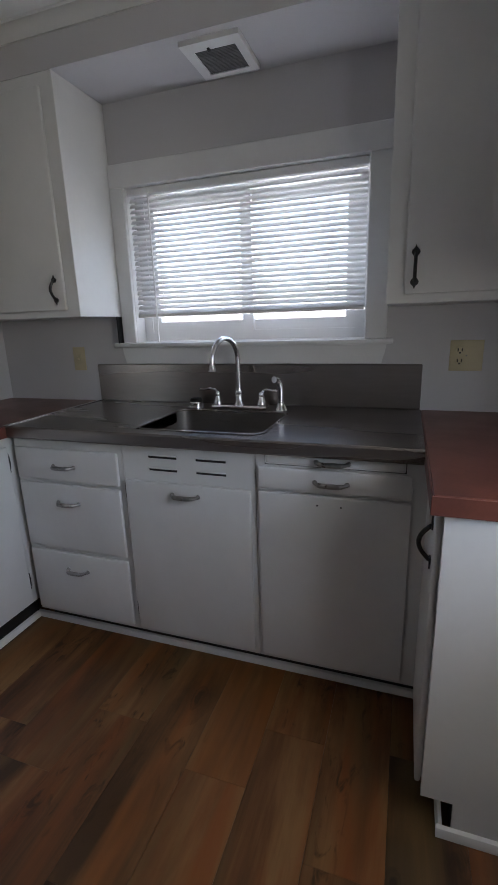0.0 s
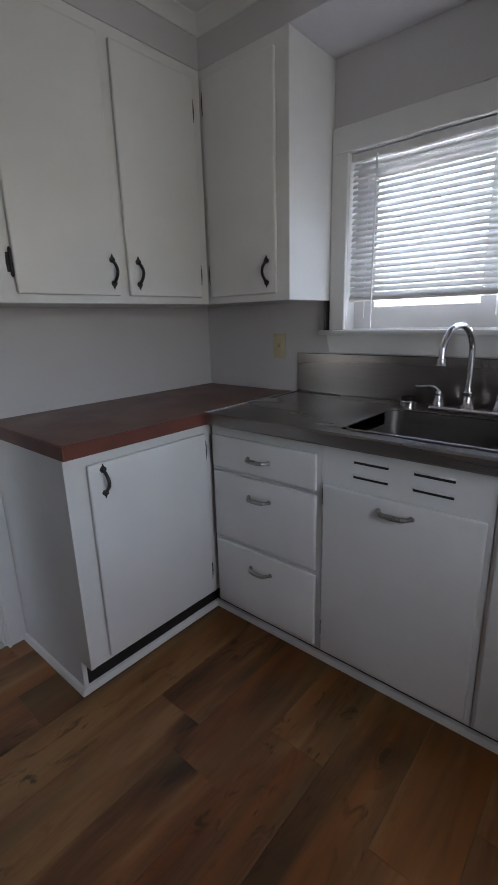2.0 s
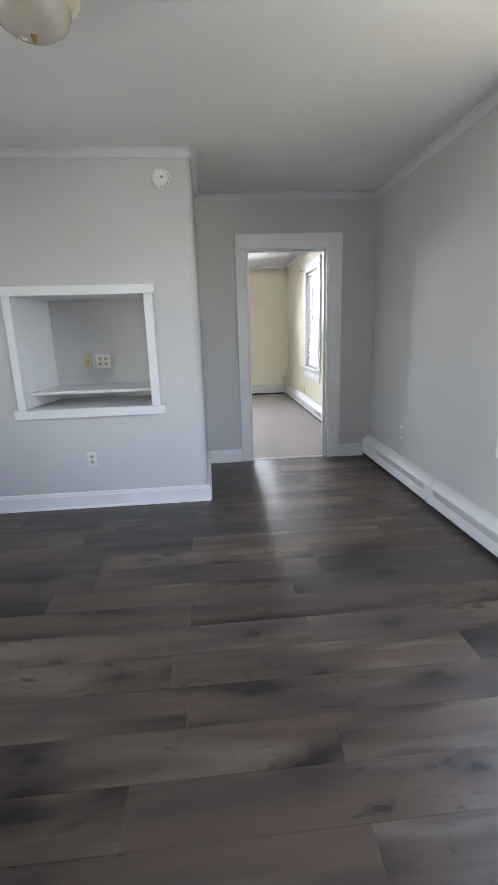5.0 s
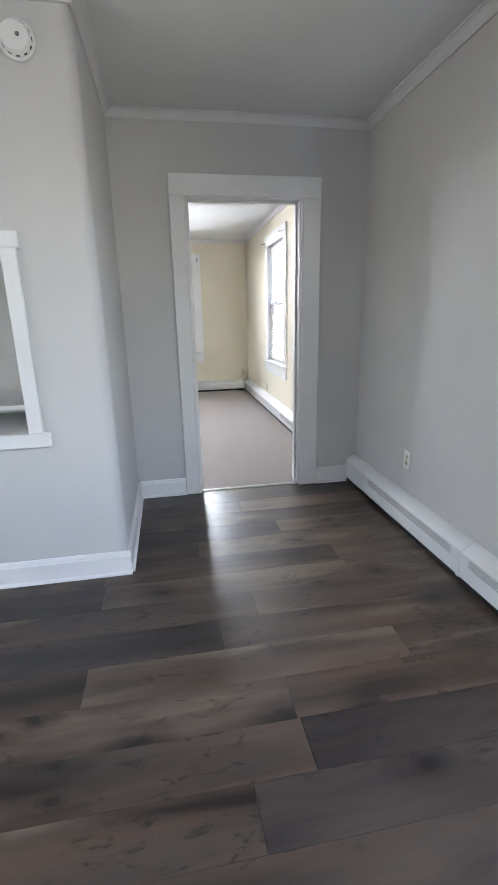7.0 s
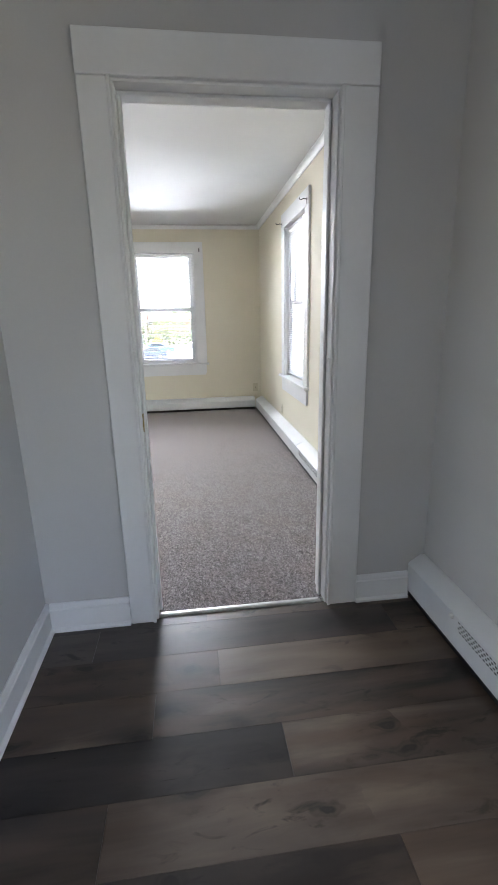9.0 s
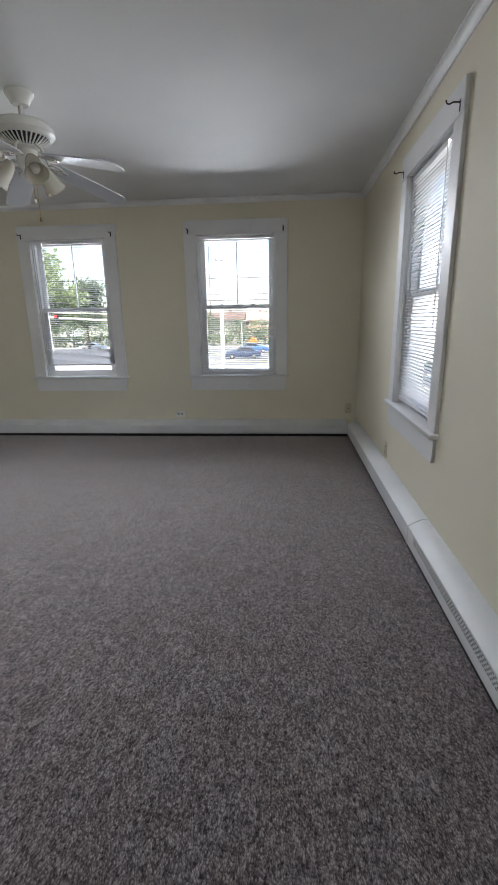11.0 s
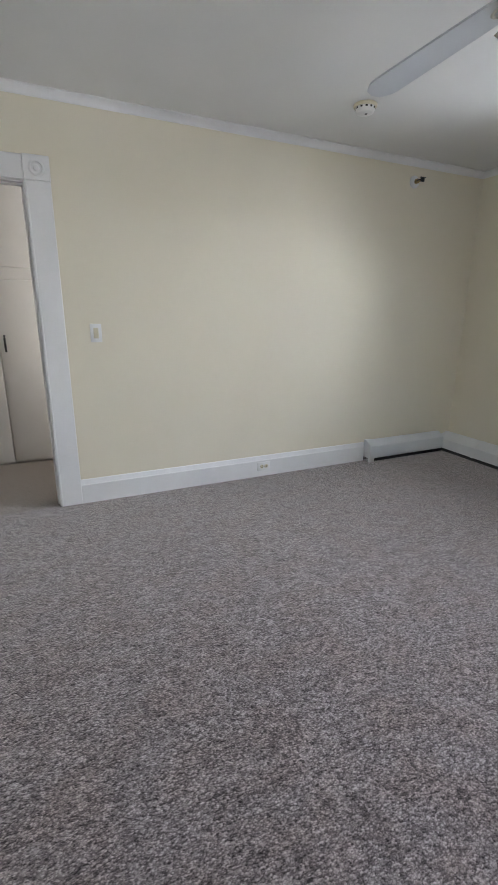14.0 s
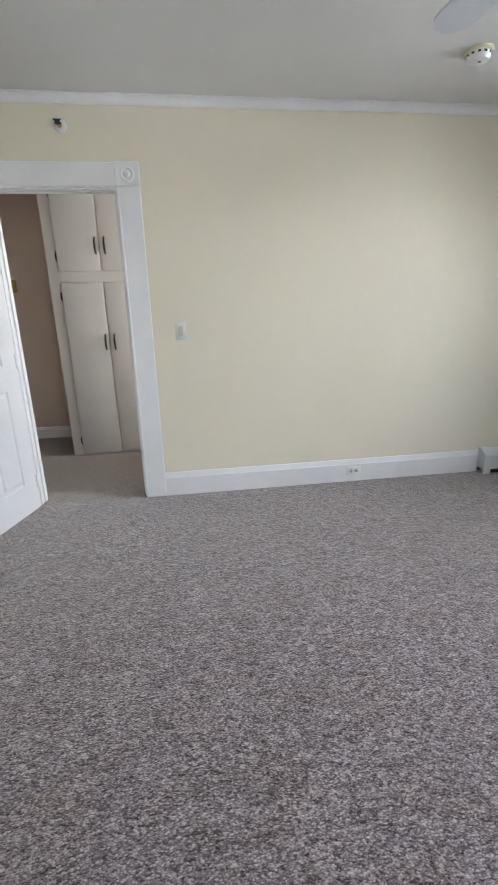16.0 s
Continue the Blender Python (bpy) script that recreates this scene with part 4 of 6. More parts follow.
# cabinet opposite
GY = 0.205
d = thing("peninsula_cabinet", (1.43, -0.07, 0), "white painted base cabinet with one door and end panel", "kitchen cabinet")
part("body", boxes((0.982, 1.9, -0.35, GY, 0.105, 0.884)), CAB, d)
bm = bmesh.new()
prism(bm, [(GY + 0.002, 0.105), (GY - 0.075, 0.105), (GY - 0.075, 0.0), (-0.35, 0.0), (-0.35, 0.884), (GY + 0.002, 0.884)], (0.965, 0, 0), (0, 1, 0), (0, 0, 1), (0.017, 0, 0))
part("end_panel", bm, CAB, d)
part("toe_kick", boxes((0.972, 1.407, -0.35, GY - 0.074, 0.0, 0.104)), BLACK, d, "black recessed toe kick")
f = leaf(d, "door", 0.99, 1.30, 0.115, 0.875, GY, SY)
iron_pull(f, (1.035, GY + 0.018, 0.78), (0, 1, 0), 0.13)
# white shoe strips on the floor along the toe kicks
for nm, a, b, inward in (("trim", (1.408, 0.15), (1.408, 1.856), (-1, 0)), ("trim", (0.735, FY + 0.068), (1.394, FY + 0.068), (0, -1)), ("trim", (0.735, FY + 0.054), (0.735, 2.334), (-1, 0)), ("trim", (0.965, -0.35), (0.965, GY - 0.04), (-1, 0)), ("trim", (0.965, GY - 0.055), (1.394, GY - 0.055), (0, 1))):
    bm = bmesh.new()
    a, b = Vector((*a, 0)), Vector((*b, 0))
    prism(bm, [(0, 0), (0.014, 0), (0.014, 0.012), (0.009, 0.024), (0, 0.028)], a, (*inward, 0), (0, 0, 1), b - a)
    tagged(part(nm, bm, TRIM), "white quarter-round strip along the floor", "trim", kind="structure")

# wall cupboards
UB, UT, UX, UY = 1.333, 2.2, 1.6, 2.012
d = thing("wall_cupboard", (1.17, 2.17, UB), "white painted two-door wall cupboard with black iron fittings", "wall cupboard", "wall cupboards")
part("body", boxes((0.728, 1.599, UY, 2.334, UB, UT - 0.001), bevel=0.002), CAB, d)
for x0, x1, px, hx in ((0.778, 1.142, 1.115, 0.774), (1.183, 1.545, 1.225, 1.549)):
    f = leaf(d, "door", x0, x1, 1.36, 2.155, UY, NY)
    iron_pull(f, (px, UY - 0.018, 1.44), (0, -1, 0))
    for z in (1.45, 2.05):
        iron_hinge(f, (hx, UY - 0.006, z), (0, -1, 0))
d = thing("wall_cupboard", (1.75, 1.95, UB), "white painted one-door corner wall cupboard beside the window", "wall cupboard", "wall cupboards")
part("body", boxes((UX, 1.903, 1.581, 2.334, UB, UT - 0.001), bevel=0.002), CAB, d)
f = leaf(d, "door", 1.634, 1.985, 1.36, 2.155, UX, EX)
iron_pull(f, (UX - 0.018, 1.675, 1.44), (-1, 0, 0))
for z in (1.45, 2.08):
    iron_hinge(f, (UX - 0.006, 1.989, z), (-1, 0, 0))
d = thing("wall_cupboard", (1.75, 0.18, UB), "white painted one-door wall cupboard beside the window", "wall cupboard", "wall cupboards")
part("body", boxes((UX, 1.903, -0.355, 0.376, UB, UT - 0.001), bevel=0.002), CAB, d)
f = leaf(d, "door", 0.027, 0.322, 1.36, 2.155, UX, EX)
iron_pull(f, (UX - 0.018, 0.292, 1.44), (-1, 0, 0), 0.125)
for z in (1.45, 2.07):
    iron_hinge(f, (UX - 0.006, 0.023, z), (-1, 0, 0))
d = thing("wall_cupboard", (1.27, -0.18, UB), "white painted one-door wall cupboard over the peninsula", "wall cupboard", "wall cupboards")
part("body", boxes((0.95, 1.599, -0.355, -0.015, UB, UT - 0.001), bevel=0.002), CAB, d)
f = leaf(d, "door", 1.0, 1.56, 1.36, 2.155, -0.015, SY)
iron_pull(f, (1.515, 0.003, 1.47), (0, 1, 0), 0.125)
# scribe strip under the left cupboard's window side
tagged(part("trim", boxes((1.86, 1.9, 1.584, 1.590, 1.21, 1.333)), BLACK), "dark edge strip beside the window casing", "trim", kind="structure")

# ---- worktops and sink ----
d = thing("worktop", (1.3, 2.04, 0.885), "red-brown laminate worktop with a squared edge", "worktop")
part("top", boxes((0.7265, 1.9, 1.753, 2.3335, 0.885, 0.93), bevel=0.0015), RED, d)
part("front_edge", boxes((0.7265, 1.9, 1.7485, 1.7525, 0.8855, 0.9285), bevel=0.001), RED, d, "laminate edge strip")
part("end_edge", boxes((0.722, 0.726, 1.7485, 2.3335, 0.8855, 0.9285), bevel=0.001), RED, d, "laminate edge strip")
d = thing("worktop", (1.4, -0.06, 0.885), "worn red-brown laminate worktop with a squared edge", "worktop")
part("top", boxes((0.9515, 1.9, -0.355, 0.233, 0.885, 0.93), bevel=0.0015), RED, d)
part("front_edge", boxes((0.9515, 1.9, 0.2335, 0.2375, 0.8855, 0.9285), bevel=0.001), RED, d, "laminate edge strip")
part("end_edge", boxes((0.947, 0.951, -0.355, 0.2375, 0.8855, 0.9285), bevel=0.001), RED, d, "laminate edge strip")
d = thing("sink_worktop", (1.6, 1.0, 0.885), "brushed stainless steel worktop with a built-in sink and backsplash", "sink")
SX0, SX1, SY0, SY1 = 1.352, 1.725, 0.735, 1.212
bm = boxes((1.315, SX0, 0.2385, 1.7475, 0.886, 0.932), (SX1, 1.9, 0.2385, 1.7475, 0.886, 0.932), (SX0, SX1, 0.2385, SY0, 0.886, 0.932), (SX0, SX1, SY1, 1.7475, 0.886, 0.932))
part("top", bm, STEEL, d)
bm = bmesh.new()
prism(bm, [(1.315, 0.886), (1.297, 0.886), (1.292, 0.892), (1.292, 0.926), (1.297, 0.9325), (1.315, 0.9325)], (0, 0.2385, 0), (1, 0, 0), (0, 0, 1), (0, 1.509, 0))
part("front_edge", bm, STEEL, d)
part("backsplash", boxes((1.893, 1.9035, 0.24, 1.749, 0.9325, 1.111), bevel=0.002), STEEL, d)
bm = bmesh.new()
box(bm, SX0 - 0.0, SX1, SY0, SY1, 0.765, 0.985)
vert_edges = [e for e in bm.edges if abs(e.verts[0].co.z - e.verts[1].co.z) > 0.1]
bmesh.ops.bevel(bm, geom=vert_edges, offset=0.05, segments=5, affect="EDGES", profile=0.5)
low = [e for e in bm.edges if all(v.co.z < 0.8 for v in e.verts)]
bmesh.ops.bevel(bm, geom=low, offset=0.03, segments=4, affect="EDGES", profile=0.5)
bmesh.ops.delete(bm, geom=[f for f in bm.faces if all(v.co.z > 0.98 for v in f.verts)], context="FACES")
for v in bm.verts:
    if v.co.z > 0.98:
        v.co.z = 0.9325
bmesh.ops.reverse_faces(bm, faces=bm.faces)
part("basin", bm, WORN_STEEL, d)
bm = bmesh.new()
r, pts = 0.05, []
for cx, cy, a0 in ((SX1 - r, SY1 - r, 0), (SX0 + r, SY1 - r, 90), (SX0 + r, SY0 + r, 180), (SX1 - r, SY0 + r, 270)):
    pts += [(cx + r * math.cos(radians(a0 + k * 15)), cy + r * math.sin(radians(a0 + k * 15)), 0.9335) for k in range(7)]
tube(bm, pts + pts[:1], 0.004, 8)
part("rim", bm, STEEL, d, "raised bright rim")
bm = bmesh.new()
lathe(bm, [(0.055, 0.766), (0.05, 0.769), (0.04, 0.767), (0.034, 0.7665), (0, 0.7665)], Matrix.Translation((1.55, 0.97, 0)), 24, False)
part("drain", bm, CHROME, d)
part("joint_strip", boxes((1.29, 1.89, 1.744, 1.756, 0.931, 0.9355), bevel=0.001), CHROME, d, "bright metal strip at the joint")

d = thing("faucet", (1.8, 0.97, 0.932), "polished chrome two-lever kitchen faucet with a tall arched spout", "faucet")
part("base_plate", boxes((1.772, 1.828, 0.845, 1.095, 0.932, 0.948), bevel=0.007, seg=3), CHROME, d)
bm = bmesh.new()
lathe(bm, [(0.024, 0.946), (0.022, 0.955), (0.015, 0.965), (0.0145, 0.99), (0.018, 0.995), (0.018, 1.003), (0.0125, 1.008), (0.0115, 1.02)], Matrix.Translation((1.8, 0.972, 0)), 20)
part("spout_base", bm, CHROME, d)
bm = bmesh.new()
p0, p1, c, rad = Vector((1.8, 0.972, 1.0)), Vector((1.62, 1.012, 1.14)), Vector((1.71, 0.992, 1.138)), 0.0922
ax = Vector((1.8 - 1.71, 0.972 - 0.992, 0)).normalized()
arc = [p0, (1.8, 0.972, 1.08)] + [c + ax * (rad * math.cos(a)) + Vector((0, 0, rad * math.sin(a))) for a in (math.pi * k / 18 for k in range(19))] + [(1.6200, 1.012, 1.128)]
tube(bm, arc, 0.0105, 14)
part("spout", bm, CHROME, d)
bm = bmesh.new()
lathe(bm, [(0.011, 0.022), (0.013, 0.016), (0.0135, 0.005), (0.016, 0.0), (0.012, 0.0)], Matrix.Translation((1.6195, 1.012, 1.11)), 16)
part("aerator", bm, CHROME, d)
for y, s in ((1.07, 1), (0.872, -1)):
    bm = bmesh.new()
    lathe(bm, [(0.02, 0.946), (0.021, 0.952), (0.016, 0.965), (0.011, 0.985), (0.013, 0.99), (0.011, 1.0), (0.006, 1.005)], Matrix.Translation((1.8, y, 0)), 18)
    h = part("handle_body", bm, CHROME, d)
    bm = bmesh.new()
    tube(bm, [(1.8, y, 0.998), (1.797, y + s * 0.012, 1.012), (1.79, y + s * 0.03, 1.017), (1.78, y + s * 0.055, 1.014), (1.772, y + s * 0.075, 1.016)], 0.005, 10, [0.006, 0.006, 0.0055, 0.005, 0.006])
    part("lever", bm, CHROME, h)
d = thing("sprayer", (1.79, 0.785, 0.932), "chrome side sprayer standing in its holder beside the sink", "sink sprayer")
bm = bmesh.new()
lathe(bm, [(0.026, 0.932), (0.024, 0.94), (0.017, 0.95), (0.015, 0.965), (0.0155, 0.97)], Matrix.Translation((1.79, 0.785, 0)), 18)
part("holder", bm, CHROME, d)
bm = bmesh.new()
tube(bm, [(1.79, 0.785, 0.965), (1.79, 0.785, 1.02), (1.787, 0.787, 1.045), (1.775, 0.794, 1.06), (1.758, 0.803, 1.062)], 0.012, 12, [0.011, 0.0135, 0.013, 0.012, 0.014])
part("spray_head", bm, CHROME, d)
d = thing("sink_strainer", (1.83, 1.19, 0.932), "chrome sink strainer with a black rubber top on the worktop", "sink strainer")
bm = bmesh.new()
lathe(bm, [(0.034, 0.932), (0.034, 0.948), (0.03, 0.952), (0.026, 0.952)], Matrix.Translation((1.83, 1.19, 0)), 20)
part("basket", bm, CHROME, d)
bm = bmesh.new()
lathe(bm, [(0.028, 0.952), (0.029, 0.958), (0.025, 0.966), (0.01, 0.969), (0, 0.969)], Matrix.Translation((1.83, 1.19, 0)), 20)
part("stopper", bm, BLACK, d, "black rubber stopper")

cover_plate("outlet", Matrix.Translation((XE, 1.858, 1.138)) @ EAST, 1, "ivory light switch plate on the grey wall", IVORY, "switch", "toggle")
cover_plate("outlet", Matrix.Translation((XE, 0.088, 1.143)) @ EAST, 2, "ivory two-gang outlet plate with one receptacle", IVORY, "outlet", ("duplex", "blank"))

d = thing("ceiling_vent", (1.745, 0.975, 2.2), "square white exhaust vent with a grey grille", "exhaust vent")
x0, x1, y0, y1 = 1.632, 1.862, 0.868, 1.082
part("frame", boxes((x0, x0 + 0.05, y0, y1, 2.184, 2.2), (x1 - 0.028, x1, y0, y1, 2.184, 2.2), (x0 + 0.05, x1 - 0.028, y0, y0 + 0.03, 2.184, 2.2), (x0 + 0.05, x1 - 0.028, y1 - 0.035, y1, 2.184, 2.2)), WHITE_PLASTIC, d)
part("backing", boxes((x0 + 0.045, x1 - 0.023, y0 + 0.025, y1 - 0.03, 2.195, 2.199)), DARK, d)
for k in range(19):
    u = x0 + 0.0515 + k * 0.008
    part("slat", boxes((u, u + 0.006, y0 + 0.03, y1 - 0.035, 2.187, 2.191)), GREY_METAL, d)
part("latch", boxes((x0 + 0.036, x0 + 0.05, 0.985, 0.995, 2.178, 2.185), bevel=0.002), IRON, d)

# ---- dining room ----
d = thing("wall_niche_shelf", (-0.57, CH_Y + 0.3, 0.772), "white framed wall niche with one shelf, set in the chimney breast", "niche", kind="structure")
L0, L1, R0, R1, Z0, Z1, YB = -1.02, -0.945, -0.125, -0.10, 0.772, 1.556, 5.95
y0 = CH_Y + 0.02
bm = bmesh.new()
prism(bm, [(L0, y0), (L0 - 0.02, y0), (L1 - 0.02, YB), (L1, YB)], (0, 0, Z0), (1, 0, 0), (0, 1, 0), (0, 0, Z1 - Z0))
part("side", bm, TRIM, d)
bm = bmesh.new()
prism(bm, [(R0, y0), (R0 + 0.02, y0), (R1 + 0.02, YB), (R1, YB)], (0, 0, Z0), (1, 0, 0), (0, 1, 0), (0, 0, Z1 - Z0))
part("side", bm, TRIM, d)
part("back", boxes((L0 - 0.03, R1 + 0.03, YB, YB + 0.02, Z0 - 0.02, Z1 + 0.02)), D_WALL, d, "grey painted back of the niche")
part("top", boxes((L0 - 0.03, R1 + 0.03, y0, YB, Z1, Z1 + 0.02)), TRIM, d)
part("bottom", boxes((L0 - 0.03, R1 + 0.03, y0, YB, Z0 - 0.02, Z0)), TRIM, d)
bm = bmesh.new()
prism(bm, [(L0 + 0.006, y0 + 0.05), (L1, YB), (R1, YB), (R0 - 0.002, y0 + 0.05)], (0, 0, 0.868), (1, 0, 0), (0, 1, 0), (0, 0, 0.02))
part("shelf", bm, TRIM, d, "white painted shelf")
yf = CH_Y
part("frame_side", boxes((-1.075, L0, yf - 0.022, yf, Z0 - 0.0, Z1), bevel=0.003), TRIM, d)
part("frame_side", boxes((R0, -0.062, yf - 0.022, yf, Z0 - 0.0, Z1), bevel=0.003), TRIM, d)
part("frame_head", boxes((-1.09, -0.045, yf - 0.026, yf, Z1, 1.62), bevel=0.003), TRIM, d)
part("frame_sill", boxes((-1.105, -0.03, yf - 0.034, yf, 0.706, Z0), bevel=0.004), TRIM, d)
cover_plate("cable_plate", Matrix.Translation((-0.685, YB, 1.075)), 1, "ivory cable plate in the wall niche", IVORY, "wall plate", "jack")
cover_plate("outlet", Matrix.Translation((-0.565, YB, 1.072)), 2, "white two-gang outlet in the wall niche", WHITE_PLASTIC, "outlet", ("duplex", "duplex"))
cover_plate("outlet", Matrix.Translation((-0.605, CH_Y, 0.38)), 1, "white wall outlet under the niche", WHITE_PLASTIC, "outlet")
cover_plate("outlet", Matrix.Translation((XE, 5.66, 0.405)) @ EAST, 1, "white wall outlet above the baseboard heater", WHITE_PLASTIC, "outlet")


def round_detector(name, m, label):
    """A smoke alarm, shaped on its back at z = 0 and looking along +z."""
    t = local_thing(name, label, "smoke detector")
    bm = bmesh.new()
    lathe(bm, [(0.066, 0), (0.068, 0.006), (0.066, 0.014), (0.058, 0.016)], None, 32)
    part("base", bm, AGED_PLASTIC if "yellow" in label else WHITE_PLASTIC, t)
    bm = bmesh.new()
    lathe(bm, [(0.056, 0.014), (0.055, 0.03), (0.047, 0.044), (0.03, 0.05), (0.0, 0.051)], None, 32)
    cap = part("cover", bm, WHITE_PLASTIC, t)
    for k in range(12):
        a = k * math.pi / 6
        bm = bmesh.new()
        box(bm, -0.006, 0.006, 0.052, 0.0565, 0.018, 0.027)
        bmesh.ops.rotate(bm, verts=bm.verts, cent=(0, 0, 0), matrix=Matrix.Rotation(a, 3, "Z"))
        part("slot", bm, DARK, cap)
    bm = bmesh.new()
    cyl(bm, (0.012, 0, 0.05), (0.012, 0, 0.053), 0.008, 0.007, 12)
    part("button", bm, GREY_METAL, cap)
    t.matrix_basis = m
    return t


round_detector("smoke_detector", Matrix.Translation((0.05, CH_Y, 2.272)) @ Matrix.Rotation(math.pi / 2, 4, "X"), "round white smoke detector on the grey chimney breast")

d = thing("ceiling_light", (-0.25, 4.03, DC), "cream flush ceiling light with a ribbed frosted glass bowl, switched off", "ceiling light")
at = Matrix.Translation((-0.25, 4.03, DC))
bm = bmesh.new()
lathe(bm, [(0.165, 0), (0.168, -0.008), (0.16, -0.02), (0.14, -0.038), (0.132, -0.045), (0.12, -0.045)], at, 40)
part("pan", bm, CREAM_METAL, d)
bm = bmesh.new()
ribs = 56
prof = [(0.134, -0.042), (0.13, -0.065), (0.115, -0.09), (0.085, -0.112), (0.045, -0.124), (0.012, -0.127)]
rings = [[bm.verts.new(at @ Vector(((rr + (0.0022 if k % 2 else -0.0010)) * math.cos(2 * math.pi * k / ribs), (rr + (0.0022 if k % 2 else -0.0010)) * math.sin(2 * math.pi * k / ribs), z))) for k in range(ribs)] for rr, z in prof]
for a, b in zip(rings, rings[1:]):
    for k in range(ribs):
        bm.faces.new((a[k], a[(k + 1) % ribs], b[(k + 1) % ribs], b[k]))
bm.faces.new(rings[-1])
bmesh.ops.recalc_face_normals(bm, faces=bm.faces)
part("bowl", bm, OPAL, d, "ribbed frosted glass bowl")
bm = bmesh.new()
lathe(bm, [(0.014, -0.124), (0.013, -0.13), (0.006, -0.134), (0.009, -0.141), (0.007, -0.15), (0.0, -0.154)], at, 14)
part("finial", bm, OLD_BRASS, d, "small brass finial")


def heater(name, a, b, inward, label, joints=(), slots=(), caps=(), knob=None, top=0.205, depth=0.075):
    """A baseboard heater on a wall from a to b: panels between joints, a black-filled shaded gap under them, perforated
    stretches.
    """
    a, b, n = Vector((*a, 0)), Vector((*b, 0)), Vector((*inward, 0))
    t = thing(name, (a + b) / 2, label, "baseboard heater")
    along, length = (b - a).normalized(), (b - a).length
    prof = [(0, top), (depth * 0.28, top), (depth * 0.9, top - 0.032), (depth, top - 0.042), (depth, 0.036), (depth - 0.008, 0.03), (depth - 0.01, 0.036), (0, 0.036)]
    cuts = [0.0, *sorted(joints), length]
    for p, q in zip(cuts, cuts[1:]):
        bm = bmesh.new()
        prism(bm, prof, a + along * (p + 0.0015), n, (0, 0, 1), along * (q - p - 0.003))
        part("cover", bm, HEATER, t)
    # black block in the gap: its shade is put into the colour
    bm = bmesh.new()
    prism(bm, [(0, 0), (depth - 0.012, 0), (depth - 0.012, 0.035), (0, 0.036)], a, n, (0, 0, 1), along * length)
    part("recess", bm, BLACK, t, "black fill for the shaded gap under the cover")
    big = [(0, top + 0.003), (depth * 0.3, top + 0.003), (depth * 0.92, top - 0.029), (depth + 0.003, top - 0.04), (depth + 0.003, 0.03), (0, 0.03)]
    for j in joints:
        bm = bmesh.new()
        prism(bm, big, a + along * (j - 0.012), n, (0, 0, 1), along * 0.024)
        part("joint_cover", bm, HEATER, t)
    for c in caps:
        bm = bmesh.new()
        prism(bm, [(0, 0), (depth + 0.006, 0), (depth + 0.006, top - 0.036), (depth * 0.9, top - 0.022), (depth * 0.3, top + 0.008), (0, top + 0.008)], a + along * c, n, (0, 0, 1), along * 0.055)
        part("end_cap", bm, HEATER, t)
    for p, q in slots:
        bm = bmesh.new()
        for row in range(4):
            z, u = top - 0.058 - row * 0.0115, p + (row % 2) * 0.01
            while u < q:
                prism(bm, [(0, 0), (0.0105, 0), (0.0105, 0.0055), (0, 0.0055)], a + along * u + n * (depth - 0.0005) + Vector((0, 0, z)), along, (0, 0, 1), n * 0.0012)
                u += 0.02
        tagged(part("grille", bm, DARK, t, "rows of small dark slots", smooth=0), kind="stuff")
    if knob is not None:
        bm = bmesh.new()
        p = a + along * knob + n * depth + Vector((0, 0, top - 0.055))
        cyl(bm, p, p + n * 0.012, 0.011, 0.009, 14)
        part("knob", bm, WHITE_PLASTIC, t)
    return t


heater("baseboard_heater", (XE, 6.43), (XE, 2.6), (-1, 0), "white metal baseboard heater with perforated cover on grey wall", (1.43, 2.7), ((0.4, 1.36), (1.5, 2.6)), (), 0.36)
# window of the dining room, behind the walk
tagged(part("window_frame", boxes((XE - 0.02, XE, 2.62, 2.75, 0.55, 2.24), (XE - 0.02, XE, 4.25, 4.38, 0.55, 2.24), (XE - 0.02, XE, 2.75, 4.25, 2.12, 2.24), (XE - 0.03, XE, 2.75, 4.25, 0.55, 0.65)), TRIM), "white casing round the window opening", "window", kind="structure")

# ---- living room ----
NORTH_L = Matrix.Translation((-1.19, Y5, 0))
NORTH_R = Matrix.Translation((0.605, Y5, 0))
EAST_W = Matrix.Translation((XE, 9.035, 0)) @ EAST
INNER = Matrix.Translation((0, 0.034, 0))
for k, m in enumerate((NORTH_L, NORTH_R, EAST_W)):
    double_hung(f"window_{k + 2}", m, "white double-hung window with flat casings and an apron")
blind("window_blind", NORTH_L @ INNER, 0.79, 2.095, 0.785, 0.0205, lambda z: 3 if z > 0.965 else 22, "white mini blind raised a little, its spare slats stacked", -1, None, 0.965)
blind("window_blind", NORTH_R @ INNER, 0.79, 2.095, 0.69, 0.0205, lambda z: 3, "fully lowered white mini blind with open slats", -1)
blind("window_blind", EAST_W @ INNER, 0.79, 2.095, 0.69, 0.0205, lambda z: 11, "fully lowered white mini blind with tilted slats", 1)


def rod_bracket(m):
    """A bent wire hook for a curtain rod, fixed at a casing's corner and reaching along -y."""
    t = local_thing("curtain_bracket", "small dark metal curtain rod bracket on a window casing", "curtain bracket", "curtain brackets")
    bm = bmesh.new()
    box(bm, -0.006, 0.006, -0.0225, -0.0195, -0.03, 0.018, 0.001)
    part("plate", bm, IRON, t)
    bm = bmesh.new()
    tube(bm, [(0, -0.02, 0.006), (0, -0.05, 0.008), (0, -0.066, 0.0), (0, -0.078, 0.003), (0, -0.082, 0.016)], 0.0035, 8)
    part("arm", bm, IRON, t)
    t.matrix_basis = m
    return t


